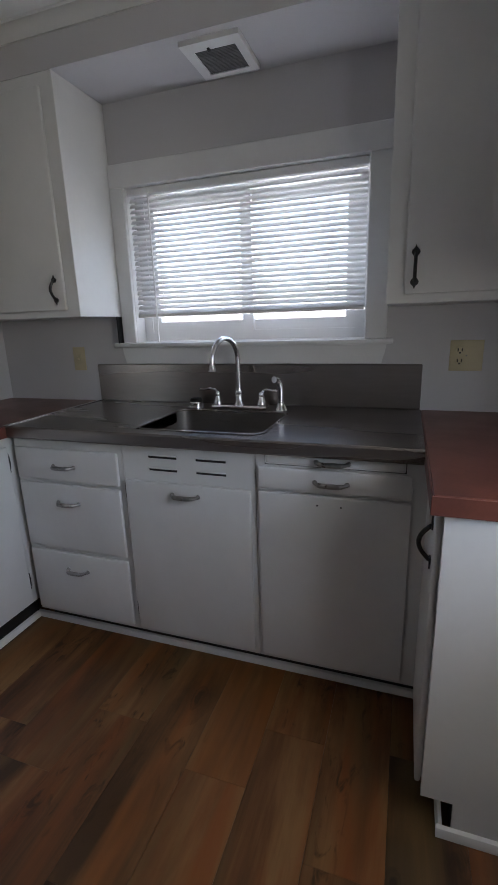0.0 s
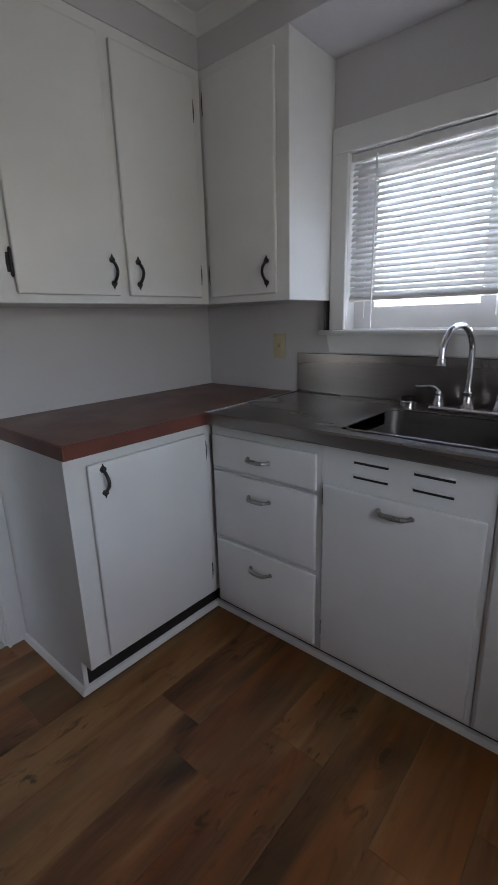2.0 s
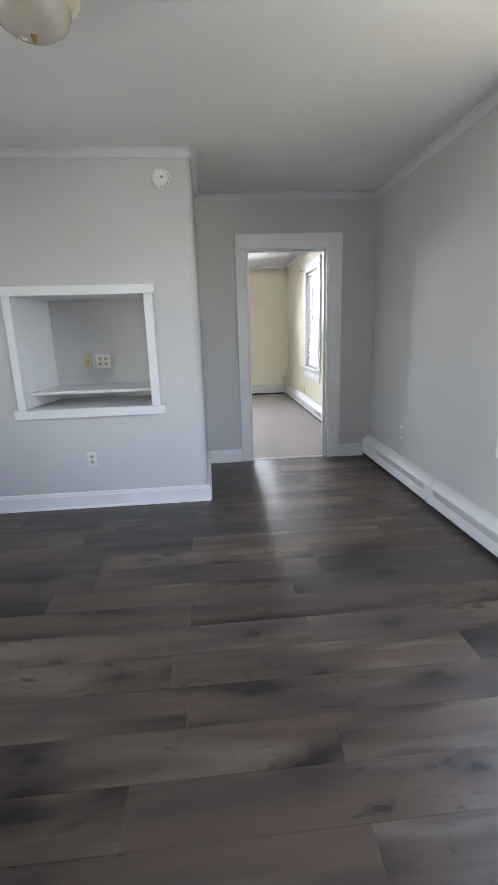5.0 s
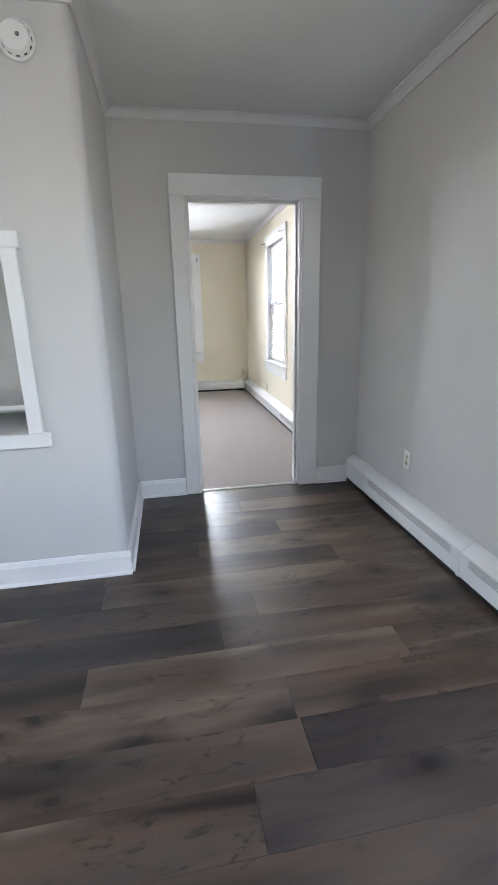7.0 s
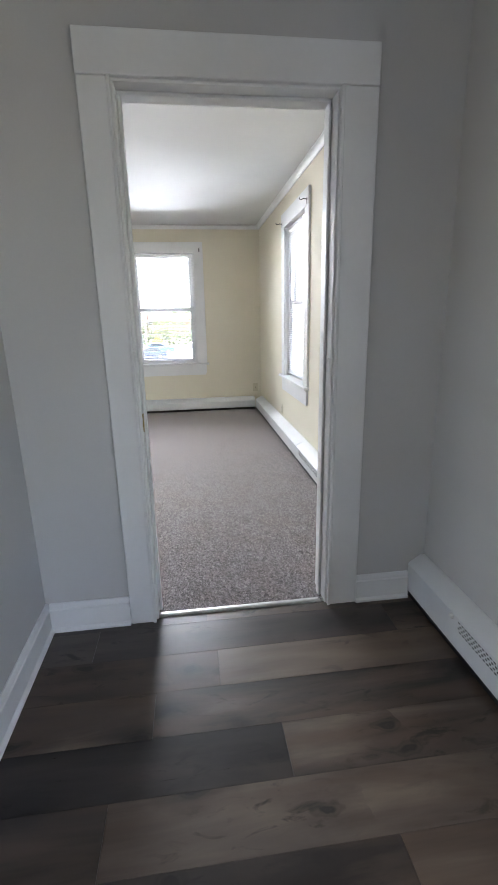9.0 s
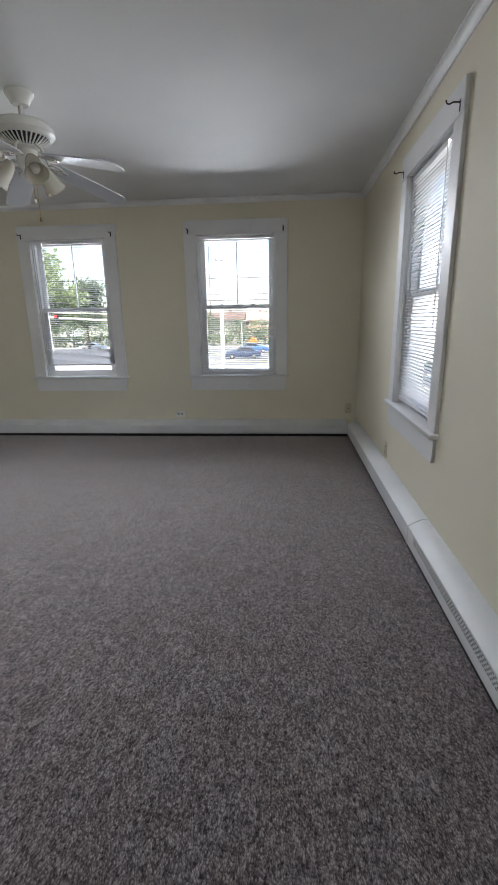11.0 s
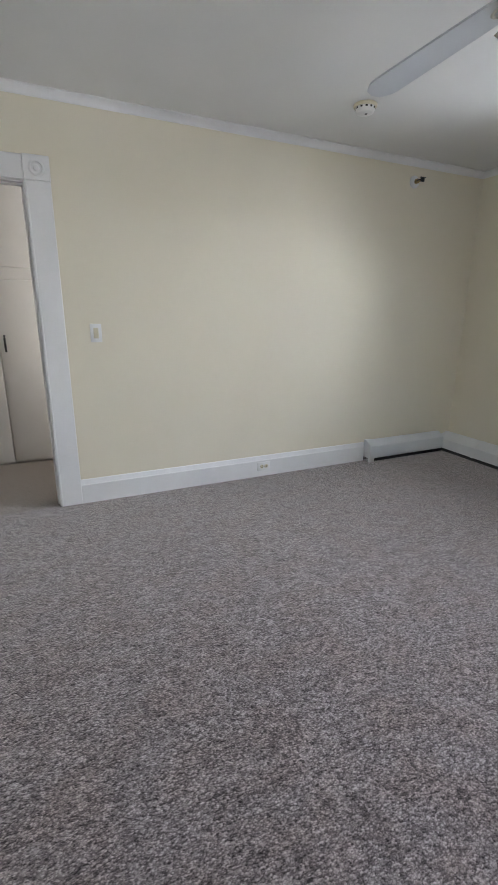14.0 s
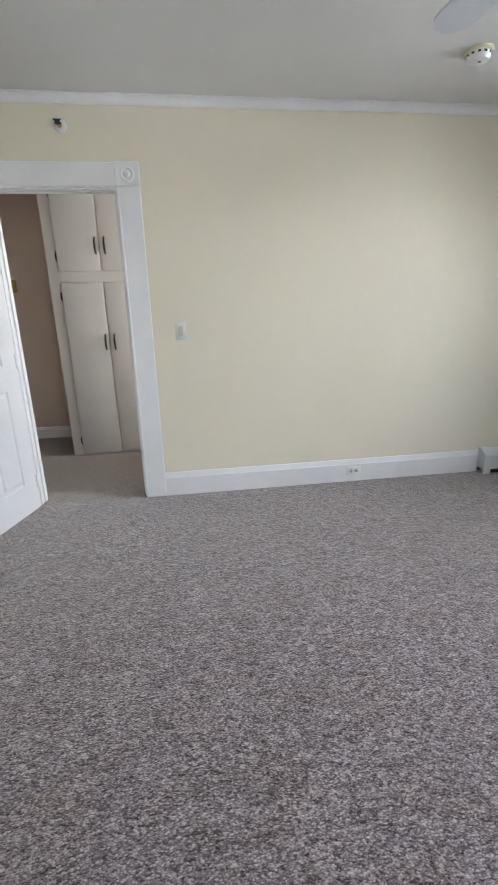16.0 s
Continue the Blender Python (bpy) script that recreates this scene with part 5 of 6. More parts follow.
first = None
for w in (NORTH_L, NORTH_R, EAST_W):
    for u in (-0.49, 0.49):
        m = w @ Matrix.Translation((u, -0.003, 2.145))
        if first is None:
            first = rod_bracket(m)
        else:
            copy_thing(first, m)

heater("baseboard_heater", (XW + 0.0, Y5), (XE - 0.107, Y5), (0, -1), "long white metal baseboard heater under the windows", (0.42, 1.72, 2.98), (), (), None, 0.165, 0.15)
heater("baseboard_heater", (XE, Y5 - 0.152), (XE, Y4 + 0.03), (-1, 0), "white metal baseboard heater with perforated cover on cream wall", (2.5, 4.0), ((2.62, 3.9),), (), None, 0.18, 0.105)
heater("baseboard_heater", (XW, 10.14), (XW, Y5 - 0.152), (1, 0), "short white metal baseboard heater with an end cap", (), (), (0.0,), None, 0.185, 0.085)
cover_plate("outlet", Matrix.Translation((-0.075, Y5, 0.228)) @ Matrix.Rotation(math.pi / 2, 4, "Y"), 1, "white wall outlet set sideways above the baseboard heater", WHITE_PLASTIC, "outlet")
cover_plate("outlet", Matrix.Translation((XE, 9.62, 0.262)) @ EAST, 1, "cream wall outlet above the baseboard heater", AGED_PLASTIC, "outlet")
cover_plate("cable_plate", Matrix.Translation((1.82, Y5, 0.29)), 1, "cream cable plate near the corner", AGED_PLASTIC, "wall plate", "jack")
WEST = Matrix.Rotation(math.pi / 2, 4, "Z")
cover_plate("outlet", Matrix.Translation((XW + 0.019, 9.12, 0.085)) @ WEST @ Matrix.Rotation(math.pi / 2, 4, "Y"), 1, "white outlet set sideways in the baseboard", WHITE_PLASTIC, "outlet")
cover_plate("light_switch", Matrix.Translation((XW, 7.907, 1.146)) @ WEST, 1, "white light switch plate with a yellowed rocker beside the door", WHITE_PLASTIC, "switch", "rocker")
round_detector("smoke_detector", Matrix.Translation((-1.88, 9.425, LC)) @ Matrix.Rotation(math.pi, 4, "X"), "round smoke detector with a yellowed base on the ceiling")


def sprinkler(m):
    """A sidewall sprinkler head, shaped on its back and reaching along -y."""
    t = local_thing("sprinkler_head", "small dark sprinkler head with a white escutcheon on cream wall", "sprinkler", "wall sprinklers")
    turn = Matrix.Rotation(math.pi / 2, 4, "X")
    bm = bmesh.new()
    lathe(bm, [(0.034, 0), (0.033, 0.005), (0.024, 0.012), (0.016, 0.014), (0.012, 0.014)], turn, 24)
    part("escutcheon", bm, WHITE_PLASTIC, t)
    bm = bmesh.new()
    lathe(bm, [(0.013, 0.012), (0.013, 0.028), (0.009, 0.03), (0.008, 0.04)], turn, 14)
    part("body", bm, OLD_BRASS, t)
    bm = bmesh.new()
    for s in (-1, 1):
        tube(bm, [(s * 0.009, -0.03, 0), (s * 0.014, -0.042, 0), (s * 0.009, -0.056, 0), (0, -0.062, 0)], 0.003, 6)
    part("frame_arm", bm, IRON, t)
    bm = bmesh.new()
    box(bm, -0.02, 0.02, -0.072, -0.06, 0.008, 0.011, 0.001)
    box(bm, -0.014, 0.014, -0.066, -0.062, -0.012, 0.012, 0.001)
    part("deflector", bm, IRON, t)
    t.matrix_basis = m
    return t


sp = sprinkler(Matrix.Translation((XW, 7.315, 2.288)) @ WEST @ Matrix.Scale(1.05, 4))
copy_thing(sp, Matrix.Translation((XW, 10.42, 2.288)) @ WEST @ Matrix.Scale(1.3, 4))


def fan(at, blade_z, turn, label):
    """A five-blade ceiling fan with a three-lamp light kit; at: the point on the ceiling."""
    x, y, z = at
    t = thing("ceiling_fan", at, label, "ceiling fan")
    c = Matrix.Translation((x, y, 0))
    bm = bmesh.new()
    lathe(bm, [(0.072, z), (0.074, z - 0.008), (0.07, z - 0.018), (0.056, z - 0.035), (0.046, z - 0.056), (0.04, z - 0.062), (0.02, z - 0.062)], c, 32)
    part("canopy", bm, FANW, t)
    bm = bmesh.new()
    cyl(bm, (x, y, z - 0.15), (x, y, z - 0.065), 0.0135, None, 14)
    part("downrod", bm, FANW, t)
    top = z - 0.13
    bm = bmesh.new()
    lathe(bm, [(0.03, top), (0.09, top - 0.005), (0.135, top - 0.02), (0.157, top - 0.046), (0.159, top - 0.068), (0.148, top - 0.082), (0.128, top - 0.09)], c, 40)
    motor = part("motor_housing", bm, FANW, t)
    bm = bmesh.new()
    lathe(bm, [(0.126, top - 0.09), (0.088, top - 0.116), (0.066, top - 0.128)], c, 32)
    part("vent_band", bm, DARK, motor)
    for k in range(32):
        a = 2 * math.pi * k / 32
        bm = bmesh.new()
        prism(bm, [(0.130, top - 0.089), (0.124, top - 0.096), (0.072, top - 0.131), (0.072, top - 0.121)], (0, -0.0042, 0), (1, 0, 0), (0, 0, 1), (0, 0.0084, 0))
        bmesh.ops.rotate(bm, verts=bm.verts, cent=(0, 0, 0), matrix=Matrix.Rotation(a, 3, "Z"))
        bmesh.ops.translate(bm, verts=bm.verts, vec=(x, y, 0))
        part("vent_rib", bm, FANW, motor)
    bm = bmesh.new()
    lathe(bm, [(0.07, top - 0.128), (0.075, top - 0.136), (0.058, top - 0.148), (0.053, top - 0.21), (0.045, top - 0.228), (0.02, top - 0.235), (0, top - 0.235)], c, 32)
    part("switch_housing", bm, FANW, t)
    for k in range(5):
        m = c @ Matrix.Rotation(radians(turn + 72 * k), 4, "Z")
        bm = bmesh.new()
        outline = [(0.165, -0.056), (0.28, -0.064), (0.585, -0.073), (0.612, -0.068), (0.642, -0.04), (0.65, 0.0), (0.642, 0.04), (0.612, 0.068), (0.585, 0.073), (0.28, 0.064), (0.165, 0.056), (0.15, 0.035), (0.15, -0.035)]
        prism(bm, outline, (0, 0, 0), (1, 0, 0), (0, 1, 0), (0, 0, 0.006))
        bmesh.ops.transform(bm, verts=bm.verts, matrix=m @ Matrix.Translation((0.15, 0, blade_z)) @ Matrix.Rotation(radians(5 if k == 0 else 13), 4, "Y") @ Matrix.Rotation(radians(-5), 4, "X") @ Matrix.Diagonal((0.94, 1, 1, 1)) @ Matrix.Translation((-0.15, 0, 0)))
        blade = part("blade", bm, BLADE, t)
        bm = bmesh.new()
        tube(bm, [(0.075, 0, top - 0.125), (0.105, 0, top - 0.15), (0.125, 0, blade_z + 0.008), (0.19, 0, blade_z - 0.013)], 0.008, 8)
        for s in (-1, 1):
            loop = [(0.148 + 0.036 * math.cos(a), s * (0.028 + 0.022 * math.sin(a)), blade_z - 0.006 - 0.006 * math.cos(a)) for a in (2 * math.pi * j / 14 for j in range(15))]
            tube(bm, loop, 0.005, 6)
        loop = [(0.2 + 0.032 * math.cos(a), 0.02 * math.sin(a), blade_z - 0.015 - 0.005 * math.cos(a)) for a in (2 * math.pi * j / 14 for j in range(15))]
        tube(bm, loop, 0.005, 6)
        bmesh.ops.transform(bm, verts=bm.verts, matrix=m)
        part("blade_iron", bm, FANW, blade)
    low = top - 0.2
    for k in range(3):
        a = radians(-50 + 120 * k)
        out = Vector((math.cos(a), math.sin(a), 0))
        p = Vector((x, y, low)) + out * 0.05
        q = p + out * 0.045 + Vector((0, 0, -0.01))
        bm = bmesh.new()
        tube(bm, [p, p + out * 0.03 + Vector((0, 0, 0.006)), q], 0.009, 8)
        arm = part("lamp_arm", bm, FANW, t)
        aim = (out * 0.75 + Vector((0, 0, -0.8))).normalized()
        m = Matrix.Translation(q) @ aim.to_track_quat("Z", "Y").to_matrix().to_4x4()
        bm = bmesh.new()
        lathe(bm, [(0.024, -0.012), (0.028, 0.0), (0.036, 0.016), (0.043, 0.045), (0.051, 0.09), (0.062, 0.126), (0.06, 0.126), (0.049, 0.09), (0.041, 0.045), (0.034, 0.018)], m, 24, False)
        part("shade", bm, OPAL, arm, "bell-shaped frosted glass shade")
        bm = bmesh.new()
        lathe(bm, [(0.012, 0.02), (0.013, 0.04), (0.026, 0.07), (0.027, 0.085), (0.018, 0.1), (0.0, 0.106)], m, 16)
        part("bulb", bm, BULB, arm)
    for dx, dy, end in ((0.03, -0.025, 1.905), (0.02, 0.03, 1.825)):
        bm = bmesh.new()
        cyl(bm, (x + dx, y + dy, end), (x + dx, y + dy, top - 0.22), 0.0012, None, 6)
        chain = part("pull_chain", bm, BRASS, t)
        bm = bmesh.new()
        lathe(bm, [(0.003, 0.012), (0.007, 0.004), (0.0075, -0.006), (0.004, -0.012)], Matrix.Translation((x + dx, y + dy, end)), 12)
        part("chain_knob", bm, WHITE_PLASTIC if end > 1.87 else OLD_BRASS, chain)
    return t


fan((-0.30, 8.89, LC), 2.11, -89, "white five-blade ceiling fan with bell-shaped glass shades")

# the door that stands open into the room
DW, DT, DHT = 0.706, 0.035, 1.992
door = local_thing("open_door", "white six-panel door with brass knobs, standing open against the wall", "door")


def panel_leaf():
    xs = [0, 0.115, 0.32, 0.386, 0.591, DW]
    zs = [0.01, 0.21, 0.83, 0.98, 1.52, 1.62, 1.85, DHT]
    bm = bmesh.new()
    grid = {}
    for side, y in ((0, 0.0), (1, -DT)):
        for i, px in enumerate(xs):
            for k, pz in enumerate(zs):
                grid[i, k, side] = bm.verts.new((px, y, pz))
    panels = []
    for side in (0, 1):
        for i in range(len(xs) - 1):
            for k in range(len(zs) - 1):
                q = [grid[c] for c in ((i, k, side), (i + 1, k, side), (i + 1, k + 1, side), (i, k + 1, side))]
                f = bm.faces.new(q[::-1] if side == 0 else q)
                if i in (1, 3) and k in (1, 3, 5):
                    panels.append(f)
    for i in range(len(xs) - 1):
        for k in (0, len(zs) - 1):
            bm.faces.new((grid[i, k, 0], grid[i + 1, k, 0], grid[i + 1, k, 1], grid[i, k, 1]))
    for k in range(len(zs) - 1):
        for i in (0, len(xs) - 1):
            bm.faces.new((grid[i, k, 0], grid[i, k + 1, 0], grid[i, k + 1, 1], grid[i, k, 1]))
    bmesh.ops.recalc_face_normals(bm, faces=bm.faces)
    bmesh.ops.inset_individual(bm, faces=panels, thickness=0.012, depth=-0.008)
    bmesh.ops.inset_individual(bm, faces=panels, thickness=0.022, depth=0.0)
    bmesh.ops.inset_individual(bm, faces=panels, thickness=0.014, depth=0.006)
    return bm


leaf_ob = part("leaf", panel_leaf(), TRIM, door, smooth=25)
for s in (1, -1):
    y0 = 0.0 if s > 0 else -DT
    bm = bmesh.new()
    lathe(bm, [(0.031, 0), (0.031, 0.004), (0.026, 0.009), (0.013, 0.012), (0.012, 0.024), (0.02, 0.03), (0.027, 0.038), (0.0275, 0.046), (0.022, 0.053), (0.01, 0.055), (0, 0.055)], Matrix.Translation((DW - 0.062, y0, 0.905)) @ Matrix.Rotation(-s * math.pi / 2, 4, "X"), 24)
    part("knob", bm, BRASS, leaf_ob, "polished brass knob")
part("latch_plate", boxes((DW - 0.001, DW + 0.002, -DT + 0.005, -0.005, 0.875, 0.935), bevel=0.001), BRASS, leaf_ob, "brass latch plate")
for z in (0.2, 1.0, 1.75):
    bm = bmesh.new()
    cyl(bm, (-0.005, 0.004, z - 0.045), (-0.005, 0.004, z + 0.045), 0.006, None, 10)
    part("hinge", bm, TRIM, leaf_ob, "painted-over hinge")
door.matrix_basis = Matrix.Translation((XW + 0.052, 6.872, 0)) @ Matrix.Rotation(radians(-17.2), 4, "Z")

# ---- hall beyond the door ----
HX = -3.6
d = thing("hall_cupboard", (HX - 0.3, 7.3, 0), "tall built-in off-white cupboard with four doors and black handles", "cupboard")
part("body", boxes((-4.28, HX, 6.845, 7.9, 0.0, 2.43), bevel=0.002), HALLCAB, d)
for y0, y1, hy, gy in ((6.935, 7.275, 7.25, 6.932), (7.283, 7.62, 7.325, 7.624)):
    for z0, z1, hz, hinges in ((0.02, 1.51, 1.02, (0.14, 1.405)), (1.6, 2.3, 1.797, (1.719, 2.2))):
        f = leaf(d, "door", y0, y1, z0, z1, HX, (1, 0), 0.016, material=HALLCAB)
        bow_pull(f, (HX + 0.016, hy, hz), (0, 0, 1), (1, 0, 0), 0.12, IRON, "handle", "slim black handle")
        for z in hinges:
            iron_hinge(f, (HX + 0.006, gy, z), (1, 0, 0))
cover_plate("light_switch", Matrix.Translation((-4.3, 6.325, 1.527)) @ WEST, 1, "brown wall plate on the beige hall wall", OLD_BRASS, "switch", "blank")

# ---- outside ----
GZ = -3.2
GRASS = mat("dry_grass", (0.13, 0.125, 0.09), (0.18, 0.165, 0.12), 0.25, 0.9, fine=0.3, bump=0.3, bump_scale=8)
ASPHALT = mat("pale_asphalt", (0.17, 0.17, 0.17), (0.13, 0.13, 0.13), 0.3, 0.85, fine=0.15, bump_scale=30)
CONCRETE = mat("pavement_concrete", (0.36, 0.35, 0.33), (0.30, 0.29, 0.27), 0.6, 0.8, fine=0.1, bump_scale=20)
def thin_leaf(name, a, b, vary):
    """Leaves that the sun shines through."""
    m = mat(name, a, b, 0.5, 0.6, fine=0.3, bump_scale=3, vary=vary)
    n, l = m.node_tree.nodes, m.node_tree.links
    glow, mix = n.new("ShaderNodeBsdfTranslucent"), n.new("ShaderNodeMixShader")
    glow.inputs["Color"].default_value = (*(min(1.0, c * 1.6) for c in a), 1)
    mix.inputs["Fac"].default_value = 0.45
    l.new(n["Principled BSDF"].outputs[0], mix.inputs[1])
    l.new(glow.outputs[0], mix.inputs[2])
    l.new(mix.outputs[0], n["Material Output"].inputs["Surface"])
    return m


LEAF = thin_leaf("tree_leaves", (0.095, 0.125, 0.075), (0.125, 0.155, 0.095), 0.2)
LEAF_LIGHT = thin_leaf("yellow_green_leaves", (0.155, 0.19, 0.085), (0.12, 0.16, 0.075), 0.1)
BARK = mat("bark", (0.10, 0.075, 0.055), None, 4, 0.9, bump=0.4, bump_scale=30)
REDWALL = mat("red_facade", (0.36, 0.20, 0.17), (0.30, 0.16, 0.14), 0.5, 0.8)
PALEWALL = mat("pale_facade", (0.55, 0.52, 0.46), (0.50, 0.47, 0.41), 0.5, 0.8)
GREYWALL = mat("grey_siding", (0.46, 0.46, 0.48), (0.41, 0.41, 0.43), 0.5, 0.8)
WHITEWALL = mat("white_siding", (0.72, 0.72, 0.72), (0.68, 0.68, 0.69), 0.5, 0.7)
ROOF = mat("brown_shingles", (0.13, 0.085, 0.07), (0.09, 0.06, 0.05), 0.6, 0.9, fine=0.2, bump_scale=12)
WINDOWD = mat("dark_window_glass", (0.03, 0.035, 0.04), None, 2, 0.1)
POLEM = mat("white_pole", (0.55, 0.55, 0.53), (0.48, 0.48, 0.46), 1.0, 0.6)
CARBLUE = mat("blue_car_paint", (0.05, 0.12, 0.27), None, 2, 0.25, coat=0.6)
CARDARK = mat("dark_car_paint", (0.035, 0.05, 0.09), None, 2, 0.25, coat=0.6)
CARWHITE = mat("white_car_paint", (0.6, 0.6, 0.6), None, 2, 0.25, coat=0.6)
RUBBER = mat("tyre_rubber", (0.02, 0.02, 0.02), None, 5, 0.8)
ORANGE = mat("orange_sign", (0.75, 0.20, 0.03), None, 3, 0.5)
YELLOW = mat("road_paint", (0.55, 0.40, 0.05), None, 3, 0.7)
SIGNAL_RED = mat("red_signal_lens", (0.65, 0.03, 0.03), None, 3, 0.3)

tagged(part("ground", boxes((-600, 600, -600, 900, GZ - 1, GZ)), GRASS, smooth=0), "dry grassy ground round the house", "ground", kind="structure")
tagged(part("road", boxes((-160, 160, 52, 86, GZ, GZ + 0.02)), ASPHALT, smooth=0), "wide pale asphalt street", "road", kind="structure")
tagged(part("pavement", boxes((-160, 160, 48.5, 51.9, GZ, GZ + 0.15), (-160, 160, 86.1, 89, GZ, GZ + 0.15)), CONCRETE, smooth=0), "concrete pavements with kerbs", "pavement", kind="structure")
tagged(part("parking_lot", boxes((-60, 40, 20, 48.4, GZ, GZ + 0.03)), CONCRETE, smooth=0), "pale concrete parking lot behind the house", "parking lot", kind="structure")
tagged(part("road_marking", boxes((-160, 160, 57.0, 57.25, GZ + 0.024, GZ + 0.028), (-160, 160, 68.8, 69.0, GZ + 0.024, GZ + 0.028)), YELLOW, smooth=0), "yellow painted road lines", "road marking", kind="structure")


def tree(at, height, spread, leaves, seed, material, label):
    """A tapered trunk with limbs and a crown of small leaf sprays in clumps."""
    rnd = random.Random(seed)
    at = Vector(at)
    t = thing("tree", at, label, "tree", "street trees")
    bm = bmesh.new()
    top = at + Vector((rnd.uniform(-0.3, 0.3), rnd.uniform(-0.3, 0.3), height * 0.7))
    tube(bm, [at, at.lerp(top, 0.4), top], 0.2, 8, [height * 0.026, height * 0.018, height * 0.006])
    clumps = []
    for k in range(9):
        a, h = k * 2.4 + rnd.uniform(-0.4, 0.4), rnd.uniform(0.3, 0.68)
        p = at.lerp(top, h / 0.7)
        q = p + Vector((math.cos(a) * spread * rnd.uniform(0.35, 0.8), math.sin(a) * spread * rnd.uniform(0.35, 0.8), height * rnd.uniform(0.06, 0.22)))
        tube(bm, [p, p.lerp(q, 0.5) + Vector((0, 0, height * 0.03)), q], 0.05, 5, [height * 0.009, height * 0.006, height * 0.002])
        clumps.append(q)
    for k in range(14):
        a, r, h = rnd.uniform(0, 6.28), spread * math.sqrt(rnd.random()), rnd.uniform(0.38, 0.95)
        r *= max(0.25, math.sin(math.pi * (h - 0.2) / 0.85))
        clumps.append(at + Vector((math.cos(a) * r, math.sin(a) * r, height * h)))
    part("trunk", bm, BARK, t)
    vs, fs = [], []
    size = height * 0.02
    for k in range(leaves):
        c = clumps[k % len(clumps)]
        d = Vector((rnd.gauss(0, 1), rnd.gauss(0, 1), rnd.gauss(0, 0.8)))
        p = c + d * (spread * 0.19)
        u = Vector((rnd.gauss(0, 1), rnd.gauss(0, 1), rnd.gauss(0, 1))).normalized()
        v = u.orthogonal().normalized()
        s, i = size * rnd.uniform(0.6, 1.6), len(vs)
        vs += [p - at - u * s, p - at + v * s * 0.6, p - at + u * s, p - at - v * s * 0.6]
        fs.append((i, i + 1, i + 2, i + 3))
    me = bpy.data.meshes.new("crown")
    me.from_pydata(vs, [], fs)
    me.materials.append(material)
    crown_ob = new("crown", me)
    crown_ob.parent = t
    return t


first_tree = tree((-29, 61, GZ), 12.2, 4.6, 5200, 3, LEAF_LIGHT, "broad yellow-green street tree beyond the road")
tree((-28.5, 74, GZ), 10.2, 3.8, 4600, 4, LEAF, "rounded dark green street tree beyond the road")
for k, (x, y, h, s) in enumerate(((-52, 92, 8, 5), (-45, 90, 6.2, 5), (-39, 91, 6.6, 5), (-33.5, 90, 5.6, 5), (-27, 92, 6.4, 4.6), (-21.5, 94, 5.8, 4.4), (-16.5, 95, 6.5, 4.2), (-12.5, 93, 6.3, 3.6), (-8.2, 96, 5.0, 3.2), (-4.6, 97, 4.7, 3.0), (-1.2, 95, 4.5, 3.2), (3.4, 97, 5.6, 4.0), (9, 96, 6, 4.2), (16, 94, 7, 4.5), (24, 96, 7, 5))):
    tree((x, y, GZ), h, s * 0.8, 1900, 20 + k, LEAF if k % 3 else LEAF_LIGHT, "green street tree in a row beyond the road")
# hedge under the trees
rnd = random.Random(77)
vs, fs = [], []
for k in range(9000):
    p = Vector((rnd.uniform(-75, 40), 89.6 + abs(rnd.gauss(0, 0.8)), GZ + 2.1 * math.sqrt(rnd.random())))
    u = Vector((rnd.gauss(0, 1), rnd.gauss(0, 1), rnd.gauss(0, 1))).normalized()
    v = u.orthogonal().normalized()
    s, i = rnd.uniform(0.12, 0.3), len(vs)
    vs += [p - u * s, p + v * s * 0.7, p + u * s, p - v * s * 0.7]
    fs.append((i, i + 1, i + 2, i + 3))
me = bpy.data.meshes.new("hedge")
me.from_pydata(vs, [], fs)
me.materials.append(LEAF)
tagged(new("hedge", me), "long dense dark green hedge beside the pavement", "hedge", kind="stuff")
# wooded hill at the horizon
vs, fs = [], []
for k in range(9000):
    a = rnd.uniform(-0.9, 0.6)
    r = rnd.uniform(210, 250)
    top = 5.0 + 2.0 * math.sin(a * 9) + 1.4 * math.sin(a * 23 + 1)
    p = Vector((r * math.sin(a), r * math.cos(a), GZ + (top - GZ) * math.sqrt(rnd.random())))
    u = Vector((rnd.gauss(0, 1), rnd.gauss(0, 1), rnd.gauss(0, 1))).normalized()
    v = u.orthogonal().normalized()
    s, i = rnd.uniform(0.9, 2.0), len(vs)
    vs += [p - u * s, p + v * s * 0.7, p + u * s, p - v * s * 0.7]
    fs.append((i, i + 1, i + 2, i + 3))
me = bpy.data.meshes.new("far_woods")
me.from_pydata(vs, [], fs)
me.materials.append(LEAF)
tagged(new("far_woods", me), "distant wooded rise at the skyline", "woods", kind="stuff")


